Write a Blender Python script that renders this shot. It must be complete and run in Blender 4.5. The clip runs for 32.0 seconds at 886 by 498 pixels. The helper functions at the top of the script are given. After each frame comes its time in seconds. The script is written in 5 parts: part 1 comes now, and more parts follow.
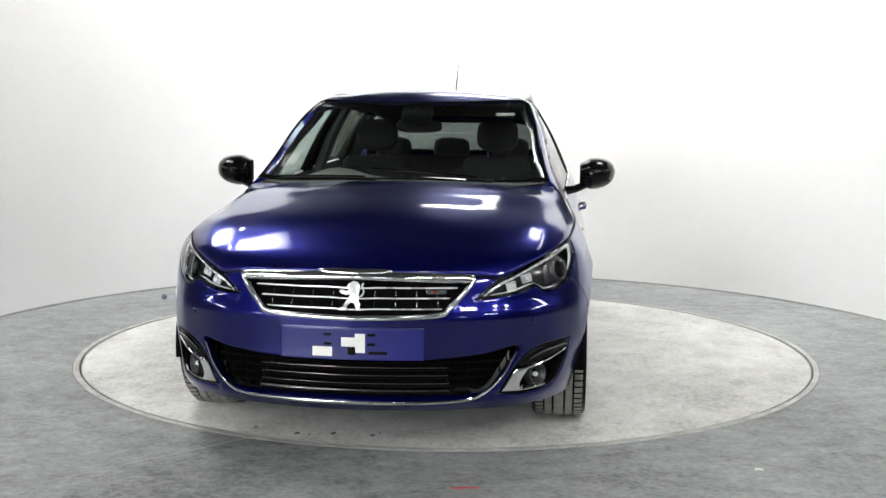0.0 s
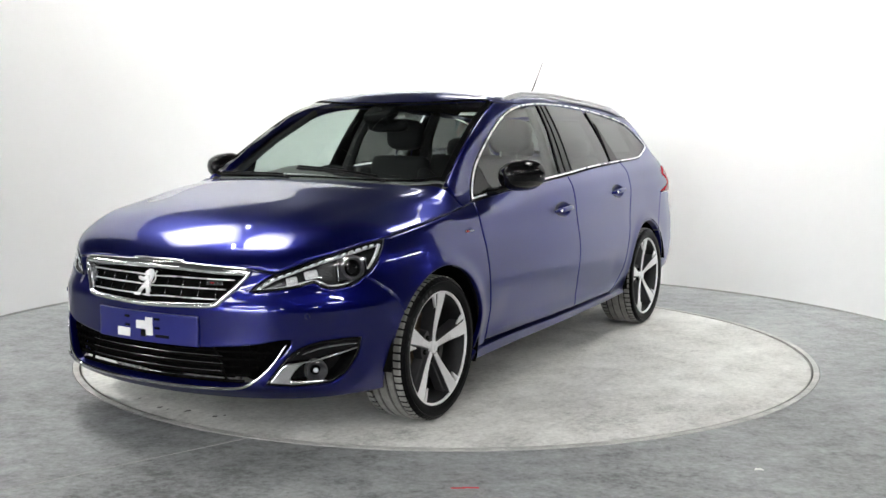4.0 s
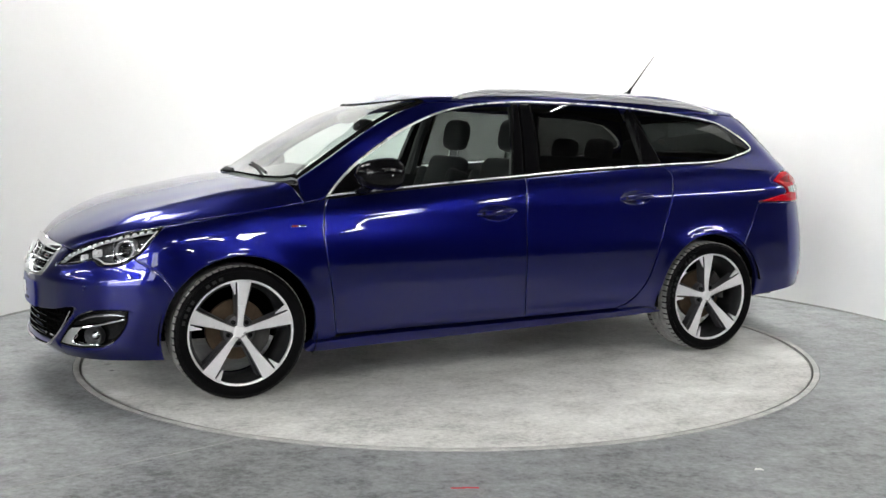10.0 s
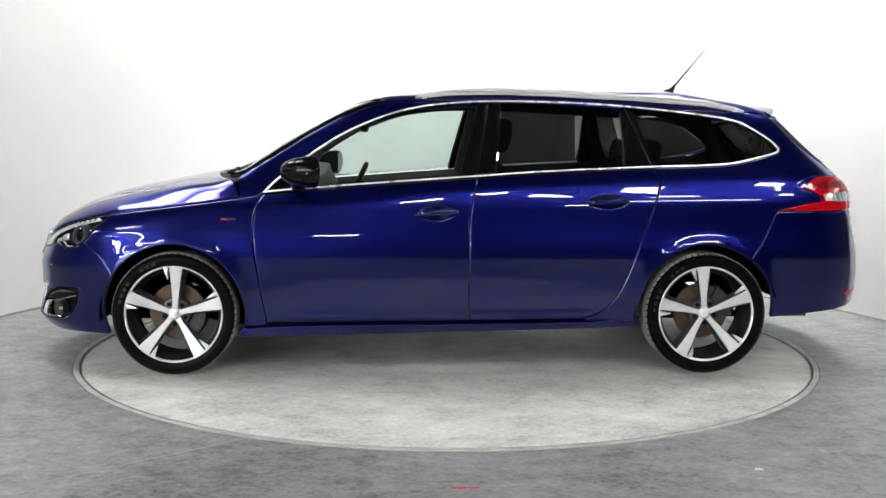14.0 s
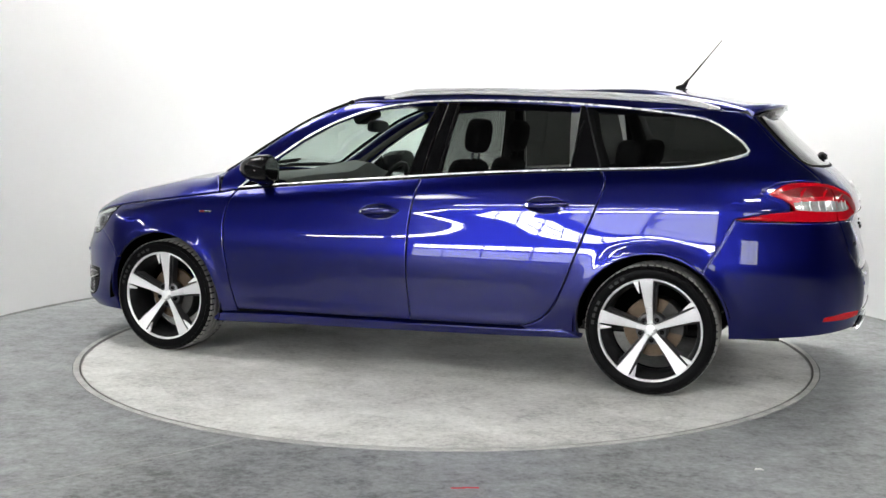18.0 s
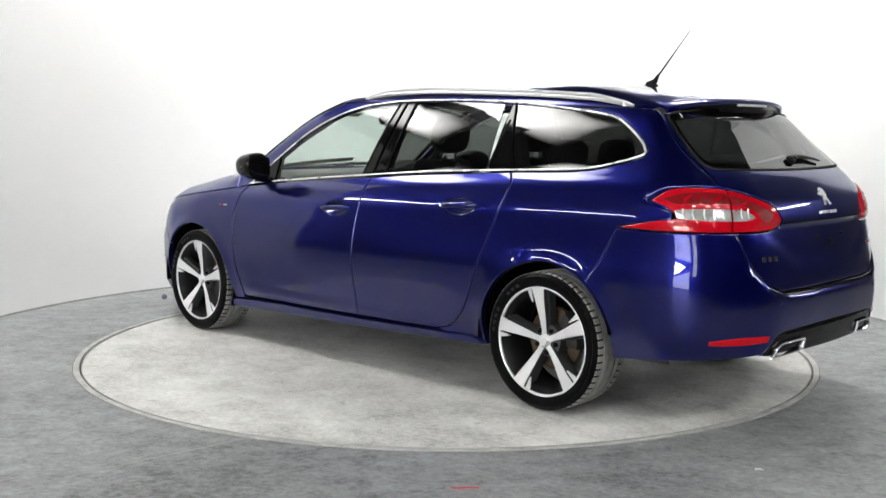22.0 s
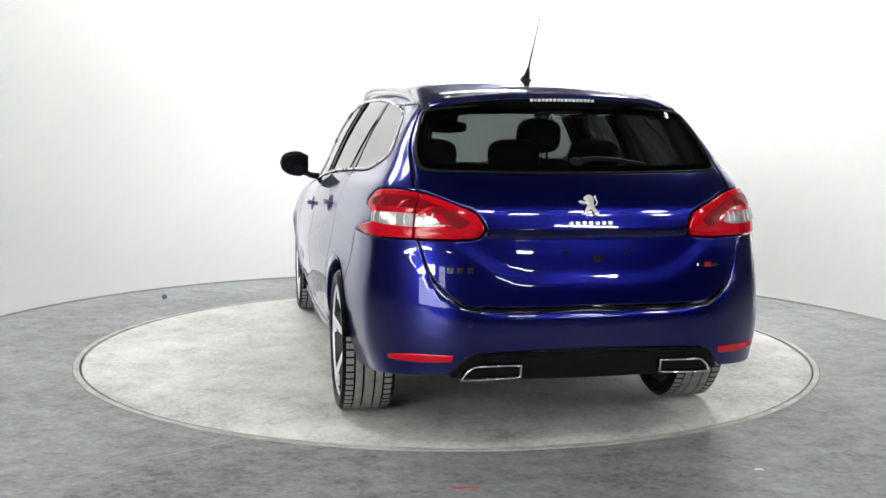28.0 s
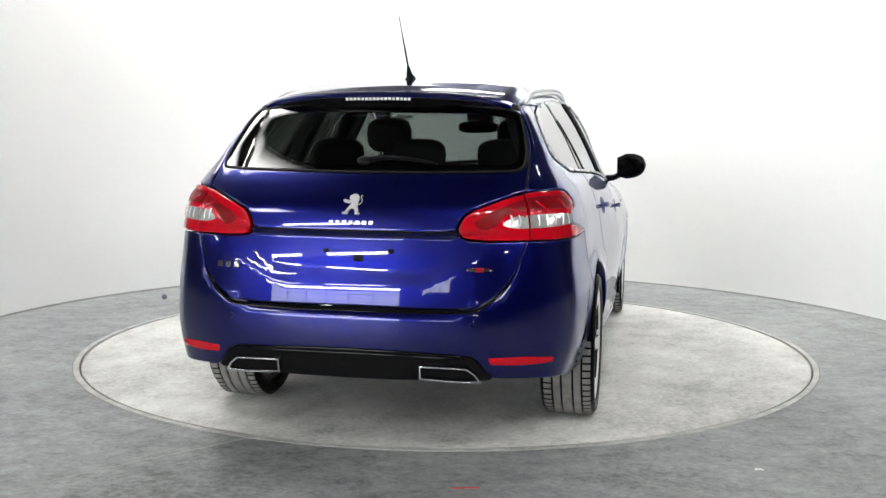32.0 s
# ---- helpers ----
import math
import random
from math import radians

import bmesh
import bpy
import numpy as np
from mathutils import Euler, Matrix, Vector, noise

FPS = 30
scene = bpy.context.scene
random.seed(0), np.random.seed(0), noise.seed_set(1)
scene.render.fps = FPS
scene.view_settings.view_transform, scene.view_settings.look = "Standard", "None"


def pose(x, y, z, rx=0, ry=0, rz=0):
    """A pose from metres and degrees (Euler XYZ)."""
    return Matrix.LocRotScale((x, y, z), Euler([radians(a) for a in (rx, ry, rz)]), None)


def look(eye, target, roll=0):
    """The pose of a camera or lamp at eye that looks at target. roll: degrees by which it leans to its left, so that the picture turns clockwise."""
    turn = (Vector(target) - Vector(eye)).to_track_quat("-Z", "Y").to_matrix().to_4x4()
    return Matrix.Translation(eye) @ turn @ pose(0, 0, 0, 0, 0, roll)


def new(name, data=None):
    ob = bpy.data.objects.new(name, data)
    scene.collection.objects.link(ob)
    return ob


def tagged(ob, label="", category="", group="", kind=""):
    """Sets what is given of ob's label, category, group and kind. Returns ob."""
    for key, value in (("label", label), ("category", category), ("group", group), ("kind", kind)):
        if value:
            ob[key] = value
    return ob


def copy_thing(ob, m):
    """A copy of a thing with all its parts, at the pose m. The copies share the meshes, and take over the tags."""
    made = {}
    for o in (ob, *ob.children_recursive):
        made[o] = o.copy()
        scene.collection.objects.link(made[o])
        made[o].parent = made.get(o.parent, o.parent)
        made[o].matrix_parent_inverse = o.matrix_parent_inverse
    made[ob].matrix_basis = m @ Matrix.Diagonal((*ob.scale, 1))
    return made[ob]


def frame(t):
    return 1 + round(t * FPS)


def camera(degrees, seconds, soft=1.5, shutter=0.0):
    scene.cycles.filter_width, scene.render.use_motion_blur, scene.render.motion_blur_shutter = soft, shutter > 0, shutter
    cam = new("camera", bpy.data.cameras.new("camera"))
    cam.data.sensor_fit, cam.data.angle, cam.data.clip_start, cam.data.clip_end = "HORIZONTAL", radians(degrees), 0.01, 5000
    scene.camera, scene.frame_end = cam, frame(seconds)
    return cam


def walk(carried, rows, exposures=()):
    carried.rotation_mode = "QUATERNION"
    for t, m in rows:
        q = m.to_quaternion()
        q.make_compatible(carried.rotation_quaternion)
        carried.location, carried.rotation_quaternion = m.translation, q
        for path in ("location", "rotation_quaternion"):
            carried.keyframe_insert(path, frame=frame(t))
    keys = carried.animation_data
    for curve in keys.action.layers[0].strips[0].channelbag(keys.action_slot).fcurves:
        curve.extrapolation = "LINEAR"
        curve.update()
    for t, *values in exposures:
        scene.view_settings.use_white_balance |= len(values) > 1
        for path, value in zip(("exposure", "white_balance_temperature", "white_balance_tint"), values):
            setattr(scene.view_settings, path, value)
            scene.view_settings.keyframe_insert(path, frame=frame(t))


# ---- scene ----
# camera on a tripod, and the light of the hall
EYE = (0.0, -6.024, 1.2356)
PITCH, YAW, ROLL = radians(6.345), radians(-0.205), 0.3775
AIM = (EYE[0] + math.sin(YAW) * math.cos(PITCH), EYE[1] + math.cos(YAW) * math.cos(PITCH), EYE[2] - math.sin(PITCH))
cam = camera(46.15, 32.0)
walk(cam, [(0, look(EYE, AIM, ROLL)), (32, look(EYE, AIM, ROLL))])

TABLE_R = 2.028                      # radius of the turning disc
CAR_X, CAR_Y = 0.0516, -0.0949       # where the car stands on the disc


def heading(t):
    """The turn of the disc at t seconds, in degrees."""
    return -96.47 - 5.786 * t


world = bpy.data.worlds.new("hall_air")
scene.world = world
world.use_nodes = True
world.node_tree.nodes["Background"].inputs[0].default_value = (0.9, 0.95, 1.0, 1)
world.node_tree.nodes["Background"].inputs[1].default_value = 0.02
scene.view_settings.exposure = 1.50
# ---- materials ----
def material(name, colour, rough=0.5, metal=0.0, coat=0.0, grain=None, bump=None, spec=None, wear=0.0):
    """A surface. grain: (scale, how much the colour varies); bump: (scale, depth in metres); wear: how much the roughness varies."""
    m = bpy.data.materials.new(name)
    m.use_nodes = True
    nt = m.node_tree
    b = nt.nodes["Principled BSDF"]
    b.inputs["Base Color"].default_value = (*colour, 1)
    b.inputs["Roughness"].default_value, b.inputs["Metallic"].default_value = rough, metal
    b.inputs["Coat Weight"].default_value, b.inputs["Coat Roughness"].default_value = coat, 0.02
    if spec is not None:
        b.inputs["Specular IOR Level"].default_value = spec
    co = nt.nodes.new("ShaderNodeTexCoord").outputs["Object"]
    if grain:
        n1, n2 = noise_node(nt, co, grain[0]), noise_node(nt, co, grain[0] * 7.3)
        add = math_node(nt, "ADD", math_node(nt, "MULTIPLY", n1, 0.65), math_node(nt, "MULTIPLY", n2, 0.35))
        r = nt.nodes.new("ShaderNodeMapRange")
        nt.links.new(add, r.inputs["Value"])
        r.inputs["From Min"].default_value, r.inputs["From Max"].default_value = 0.3, 0.7
        r.inputs["To Min"].default_value, r.inputs["To Max"].default_value = 1 - grain[1], 1 + grain[1]
        mix = nt.nodes.new("ShaderNodeVectorMath")
        mix.operation = "SCALE"
        mix.inputs[0].default_value = colour
        nt.links.new(r.outputs[0], mix.inputs["Scale"])
        nt.links.new(mix.outputs[0], b.inputs["Base Color"])
    if wear:
        n = noise_node(nt, co, 9.0)
        nt.links.new(math_node(nt, "ADD", math_node(nt, "MULTIPLY", n, wear), rough - wear / 2), b.inputs["Roughness"])
    if bump:
        bp = nt.nodes.new("ShaderNodeBump")
        bp.inputs["Distance"].default_value, bp.inputs["Strength"].default_value = bump[1], 1.0
        nt.links.new(noise_node(nt, co, bump[0]), bp.inputs["Height"])
        nt.links.new(bp.outputs[0], b.inputs["Normal"])
    return m


def noise_node(nt, co, scale, detail=4.0, rough=0.55):
    n = nt.nodes.new("ShaderNodeTexNoise")
    n.inputs["Scale"].default_value, n.inputs["Detail"].default_value, n.inputs["Roughness"].default_value = scale, detail, rough
    nt.links.new(co, n.inputs["Vector"])
    return n.outputs[0]


def math_node(nt, op, a, b):
    n = nt.nodes.new("ShaderNodeMath")
    n.operation = op
    for k, v in enumerate((a, b)):
        if isinstance(v, (int, float)):
            n.inputs[k].default_value = v
        else:
            nt.links.new(v, n.inputs[k])
    return n.outputs[0]


def glass(name, tint, least=0.05):
    """A pane: clear with a tint, and a gloss that grows towards grazing sight."""
    m = bpy.data.materials.new(name)
    m.use_nodes = True
    nt = m.node_tree
    for n in list(nt.nodes):
        if n.type != "OUTPUT_MATERIAL":
            nt.nodes.remove(n)
    out = nt.nodes["Material Output"]
    clear, shine, mix, lw = (nt.nodes.new(k) for k in ("ShaderNodeBsdfTransparent", "ShaderNodeBsdfGlossy", "ShaderNodeMixShader", "ShaderNodeLayerWeight"))
    clear.inputs["Color"].default_value = (*tint, 1)
    shine.inputs["Color"].default_value = (1, 1, 1, 1)
    shine.inputs["Roughness"].default_value = 0.01
    lw.inputs["Blend"].default_value = 0.5
    f = math_node(nt, "POWER", lw.outputs["Facing"], 5.0)
    nt.links.new(math_node(nt, "ADD", math_node(nt, "MULTIPLY", f, 1 - least), least), mix.inputs[0])
    nt.links.new(clear.outputs[0], mix.inputs[1])
    nt.links.new(shine.outputs[0], mix.inputs[2])
    nt.links.new(mix.outputs[0], out.inputs["Surface"])
    return m


def lamp_surface(name, colour, strength):
    m = material(name, colour, 0.4)
    b = m.node_tree.nodes["Principled BSDF"]
    b.inputs["Emission Color"].default_value, b.inputs["Emission Strength"].default_value = (*colour, 1), strength
    return m


def concrete(name, base, seed, patch, depth):
    """Power-floated concrete: clouds, trowel sweeps, fine grit and a dull sheen."""
    m = bpy.data.materials.new(name)
    m.use_nodes = True
    nt = m.node_tree
    b = nt.nodes["Principled BSDF"]
    co = nt.nodes.new("ShaderNodeTexCoord").outputs["Object"]
    shift = nt.nodes.new("ShaderNodeMapping")
    shift.inputs["Location"].default_value = (seed * 3.1, seed * 5.7, 0)
    nt.links.new(co, shift.inputs["Vector"])
    co = shift.outputs[0]
    sweep = nt.nodes.new("ShaderNodeMapping")
    sweep.inputs["Scale"].default_value, sweep.inputs["Rotation"].default_value = (1.0, 1.2, 1.0), (0, 0, 0.5)
    nt.links.new(co, sweep.inputs["Vector"])
    big = noise_node(nt, co, 1.1, 8.0, 0.62)
    mid = noise_node(nt, sweep.outputs[0], patch, 10.0, 0.74)
    fine = noise_node(nt, co, 38.0, 5.0, 0.75)
    v = math_node(nt, "ADD", math_node(nt, "MULTIPLY", big, 0.28), math_node(nt, "ADD", math_node(nt, "MULTIPLY", mid, 0.44), math_node(nt, "MULTIPLY", fine, 0.30)))
    for scale, gain in ((14.0, 0.075), (7.0, -0.085)):       # pale scuffs and dark patches
        scuff = nt.nodes.new("ShaderNodeMapRange")
        nt.links.new(noise_node(nt, sweep.outputs[0], scale, 12.0, 0.8), scuff.inputs["Value"])
        scuff.inputs["From Min"].default_value, scuff.inputs["From Max"].default_value = 0.56, 0.66
        v = math_node(nt, "ADD", v, math_node(nt, "MULTIPLY", scuff.outputs[0], gain))
    r = nt.nodes.new("ShaderNodeValToRGB")
    e = r.color_ramp.elements
    e[0].position, e[0].color = 0.40, (*[c * (1 - 0.58 * depth) for c in base], 1)
    e[1].position, e[1].color = 0.61, (*[c * (1 + 0.5 * depth) for c in base], 1)
    mid_e = r.color_ramp.elements.new(0.5)
    mid_e.color = (*base, 1)
    nt.links.new(v, r.inputs[0])
    nt.links.new(r.outputs[0], b.inputs["Base Color"])
    nt.links.new(math_node(nt, "ADD", math_node(nt, "MULTIPLY", mid, 0.35), 0.32), b.inputs["Roughness"])
    b.inputs["Specular IOR Level"].default_value = 0.35
    bp = nt.nodes.new("ShaderNodeBump")
    bp.inputs["Distance"].default_value, bp.inputs["Strength"].default_value = 0.002, 0.5
    nt.links.new(v, bp.inputs["Height"])
    nt.links.new(bp.outputs[0], b.inputs["Normal"])
    return m


FLOOR_CONCRETE = concrete("floor_concrete", (0.205, 0.214, 0.218), 1, 8.5, 1.2)
DISC_CONCRETE = concrete("disc_concrete", (0.495, 0.497, 0.477), 4, 3.0, 0.80)
WALL_PAINT = material("wall_paint", (0.84, 0.845, 0.84), 0.85, grain=(1.1, 0.012), bump=(60, 0.0004))
HALL_PAINT = material("hall_paint", (0.05, 0.05, 0.055), 0.8, grain=(0.8, 0.25))
ROOF_STEEL = material("roof_steel", (0.05, 0.05, 0.052), 0.6, metal=0.3, grain=(1.2, 0.25))
RING = material("ring_cement", (0.42, 0.42, 0.405), 0.7, grain=(9, 0.35), wear=0.2)
STEEL = material("steel", (0.42, 0.42, 0.40), 0.45, metal=0.7, grain=(14, 0.25), wear=0.2)
PIT = material("pit_black", (0.02, 0.02, 0.02), 0.9, grain=(8, 0.3))
JOINT = material("joint_filler", (0.33, 0.335, 0.325), 0.8, grain=(20, 0.3))
STAIN = material("oil_stain", (0.03, 0.03, 0.03), 0.6, grain=(30, 0.3))
RED_MARK = material("red_marker", (0.55, 0.03, 0.05), 0.7, grain=(40, 0.3))
CHALK = material("white_chip", (0.8, 0.8, 0.78), 0.7, grain=(40, 0.1))
GREY_BALL = material("grey_rubber", (0.12, 0.13, 0.2), 0.45, grain=(30, 0.2))
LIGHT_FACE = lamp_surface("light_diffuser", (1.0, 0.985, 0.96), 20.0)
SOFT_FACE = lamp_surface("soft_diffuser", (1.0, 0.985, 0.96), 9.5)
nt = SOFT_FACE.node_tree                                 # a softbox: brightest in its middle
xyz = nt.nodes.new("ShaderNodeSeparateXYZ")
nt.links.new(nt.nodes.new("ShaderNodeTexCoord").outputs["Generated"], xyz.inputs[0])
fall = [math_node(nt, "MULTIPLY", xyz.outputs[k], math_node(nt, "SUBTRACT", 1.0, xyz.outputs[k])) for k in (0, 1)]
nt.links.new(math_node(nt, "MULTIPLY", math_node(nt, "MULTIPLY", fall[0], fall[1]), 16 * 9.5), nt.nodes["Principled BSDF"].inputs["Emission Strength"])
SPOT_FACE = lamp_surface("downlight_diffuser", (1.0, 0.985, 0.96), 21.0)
DIM_DAYLIGHT = lamp_surface("frosted_daylight", (0.95, 0.98, 1.0), 2.4)
DAYLIGHT = lamp_surface("daylight_beyond", (0.95, 0.98, 1.0), 17.0)

PAINT = material("blue_metallic_paint", (0.0020, 0.0036, 0.108), 0.28, metal=0.90, coat=1.0, grain=(900, 0.12))
PAINT.node_tree.nodes["Principled BSDF"].inputs["Specular Tint"].default_value = (0.76, 0.80, 1.0, 1)      # the flakes stay blue at a slant
PAINT.node_tree.nodes["Principled BSDF"].inputs["Coat IOR"].default_value = 1.5
GLOSS_BLACK = material("gloss_black", (0.004, 0.004, 0.0045), 0.08, coat=0.0, grain=(60, 0.1), spec=0.16)
MATT_BLACK = material("matt_black_plastic", (0.007, 0.007, 0.0075), 0.5, grain=(80, 0.2), bump=(700, 0.0003), spec=0.08)
LINER = material("arch_liner", (0.004, 0.004, 0.004), 0.9, grain=(30, 0.3), spec=0.0)
CHROME = material("chrome", (0.82, 0.82, 0.83), 0.09, metal=1.0, grain=(5, 0.05), wear=0.05)
SATIN = material("satin_aluminium", (0.80, 0.80, 0.81), 0.28, metal=0.55, grain=(20, 0.06), wear=0.1)
RAIL = material("rail_aluminium", (0.70, 0.70, 0.71), 0.34, metal=0.35, grain=(20, 0.06), wear=0.1)
DARK_CHROME = material("dark_chrome", (0.30, 0.30, 0.31), 0.16, metal=1.0, grain=(15, 0.08))
MACHINED = material("machined_alloy", (0.74, 0.74, 0.75), 0.38, metal=0.45, grain=(120, 0.06), wear=0.1)
ALLOY_GREY = material("dark_grey_alloy", (0.060, 0.060, 0.064), 0.30, metal=0.5, grain=(30, 0.15))
BARREL = material("barrel_grey", (0.020, 0.020, 0.021), 0.35, metal=0.4, grain=(30, 0.2), spec=0.2)
RUBBER = material("tyre_rubber", (0.0035, 0.0035, 0.0038), 0.34, grain=(40, 0.25), bump=(300, 0.0002), spec=0.05)
SIDEWALL_MARK = material("sidewall_marking", (0.013, 0.013, 0.0135), 0.45, grain=(40, 0.2), spec=0.3)
TREAD = material("dusty_tread", (0.22, 0.216, 0.205), 0.85, grain=(25, 0.35), bump=(400, 0.0004))
IRON = material("brake_iron", (0.10, 0.070, 0.045), 0.5, metal=0.6, grain=(25, 0.3))
CALIPER = material("caliper_cast", (0.035, 0.034, 0.033), 0.55, metal=0.4, grain=(30, 0.3))
CLEAR = glass("clear_green_glass", (0.70, 0.77, 0.735), 0.05)
TINTED = glass("privacy_glass", (0.12, 0.125, 0.12), 0.05)
REAR_TINT = glass("tailgate_glass", (0.16, 0.175, 0.168), 0.05)
LENS = glass("headlamp_lens", (0.96, 0.97, 0.98), 0.05)
RED_LENS = material("red_lens", (0.44, 0.002, 0.010), 0.12, coat=0.3, grain=(60, 0.12), spec=0.2)
DEEP_RED = material("deep_red_lens", (0.17, 0.001, 0.004), 0.30, coat=0.0, grain=(120, 0.3), spec=0.15)
CLEAR_LAMP = material("silver_reflector", (0.74, 0.74, 0.75), 0.2, metal=0.2, coat=0.8, grain=(160, 0.35))
TAIL_CLEAR = material("clear_tail_lens", (0.48, 0.46, 0.45), 0.14, metal=0.4, coat=0.8, grain=(22, 0.4))
LAMP_DARK = material("lamp_housing", (0.04, 0.041, 0.043), 0.25, metal=0.5, grain=(40, 0.2))
LED_WHITE = material("led_lens", (0.66, 0.68, 0.7), 0.12, coat=0.5, grain=(60, 0.05))
CLOTH = material("seat_cloth", (0.009, 0.009, 0.010), 0.9, grain=(60, 0.3), bump=(500, 0.0006))
DASH_GREY = material("dashboard_grey", (0.15, 0.15, 0.148), 0.7, grain=(50, 0.15), bump=(600, 0.0003))
CABIN_PLASTIC = material("dashboard_plastic", (0.022, 0.022, 0.023), 0.65, grain=(50, 0.2), bump=(600, 0.0003))
HEADLINER = material("headliner_felt", (0.06, 0.06, 0.06), 0.95, grain=(60, 0.1))
CARPET = material("carpet", (0.02, 0.02, 0.02), 1.0, grain=(60, 0.3))
PLATE_BLUE = material("blue_plate_film", (0.006, 0.009, 0.13), 0.34, coat=0.3, grain=(7, 0.10))
STICKER = material("white_sticker", (0.80, 0.80, 0.77), 0.6, grain=(30, 0.06))
RED_BADGE = material("red_enamel", (0.22, 0.008, 0.012), 0.25, grain=(60, 0.1))
MIRROR_FACE = material("mirror_glass", (0.85, 0.86, 0.88), 0.02, metal=1.0, grain=(2, 0.01))
# ---- the shape of the car's body: x forward, y to its left, z up, origin between the wheels on the floor ----
def spline(xs, ys):
    """A smooth curve through knots (monotone cubic), straight beyond its ends."""
    xs, ys = np.array(xs, float), np.array(ys, float)
    h, d = np.diff(xs), np.diff(ys) / np.diff(xs)
    m = np.zeros(len(xs))
    m[0], m[-1] = d[0], d[-1]
    for i in range(1, len(xs) - 1):
        if d[i - 1] * d[i] > 0:
            a, b = 2 * h[i] + h[i - 1], h[i] + 2 * h[i - 1]
            m[i] = (a + b) / (a / d[i - 1] + b / d[i])

    def f(x):
        x = np.asarray(x, float)
        k = np.clip(np.searchsorted(xs, x) - 1, 0, len(h) - 1)
        u = (x - xs[k]) / h[k]
        v = np.clip(u, 0, 1)
        y = (ys[k] * (1 + 2 * v) * (1 - v) ** 2 + m[k] * h[k] * v * (1 - v) ** 2
             + ys[k + 1] * v * v * (3 - 2 * v) + m[k + 1] * h[k] * v * v * (v - 1))
        return y + np.where(u < 0, m[0] * (x - xs[0]), 0) + np.where(u > 1, m[-1] * (x - xs[-1]), 0)
    return f


def ramp(a, b, x):
    u = np.clip((x - a) / (b - a), 0, 1)
    return u * u * (3 - 2 * u)


TOP = spline([-2.6, -2.1, -1.9, -1.6, -1.2, -0.8, -0.4, 0.0, 0.25, 0.45, 0.8, 1.15, 1.3, 1.5, 1.8, 2.0, 2.12, 2.3],
             [1.259, 1.36, 1.38, 1.439, 1.491, 1.500, 1.499, 1.486, 1.465, 1.407, 1.222, 1.021, 1.003, 0.964, 0.897, 0.815, 0.742, 0.622])
SIDE_KNOTS = spline([0.05, 0.12, 0.17, 0.2, 0.27, 0.35, 0.45, 0.6, 0.72, 0.8, 0.88, 0.93, 0.96, 0.985, 1.05, 1.15, 1.25, 1.35, 1.42, 1.5],
              [0.695, 0.794, 0.83, 0.835, 0.85, 0.872, 0.895, 0.9, 0.886, 0.867, 0.846, 0.831, 0.807, 0.783, 0.756, 0.714, 0.671, 0.618, 0.579, 0.524])
heights = np.linspace(-0.2, 1.8, 1001)
bell = np.exp(-(np.arange(-45, 46) * 0.002 / 0.026) ** 2 / 2)
SIDE_EVEN = np.convolve(np.pad(SIDE_KNOTS(heights), 45, mode="edge"), bell / bell.sum(), mode="valid")


def SIDE(z):
    """Half the width at a height, with the kinks between the knots ironed out."""
    return np.interp(z, heights, SIDE_EVEN)


BELT = spline([-2.2, -1.48, -1.09, -0.155, 0.92, 1.3], [1.09, 1.079, 1.063, 1.012, 0.926, 0.905])    # height of the waist line
PLAN = spline([-2.4, -2.1, -1.8, -1.365, -0.9, 0.0, 0.8, 1.365, 1.7, 2.0, 2.3], [-0.176, -0.099, -0.058, -0.041, -0.021, -0.0, -0.005, -0.001, -0.031, -0.089, -0.182])
CABIN = spline([-2.4, -1.8, -1.0, -0.2, 0.5, 0.9, 1.3], [-0.034, -0.011, -0.01, -0.0, -0.009, -0.031, -0.047])
NOSE = spline([0.1, 0.15, 0.2, 0.27, 0.35, 0.45, 0.55, 0.62, 0.7, 0.76, 0.85, 1.1], [1.98, 2.092, 2.17, 2.233, 2.226, 2.22, 2.222, 2.194, 2.175, 2.16, 2.054, 1.56])
TAIL = spline([0.15, 0.25, 0.35, 0.5, 0.6, 0.66, 0.72, 0.85, 0.95, 1.05, 1.15, 1.3, 1.42], [-2.185, -2.275, -2.318, -2.337, -2.331, -2.324, -2.315, -2.288, -2.258, -2.173, -2.052, -1.898, -1.815])


GATE_FOOT = spline([0.0, 0.38, 0.46, 0.53, 0.60, 0.66, 0.72], [0.598, 0.600, 0.615, 0.650, 0.705, 0.790, 0.86])    # foot of the tailgate across the car
BEND = [-0.053, -0.175, 0.091, 0.117, 0.345, 1.354, 0.149, 1.207]    # bows and crowns: hood, tail, hood, roof, nose, nose corner, tail, tail corner


def smax(a, b, k):
    h = np.maximum(k - np.abs(a - b), 0) / k
    return np.maximum(a, b) + h * h * k * 0.25


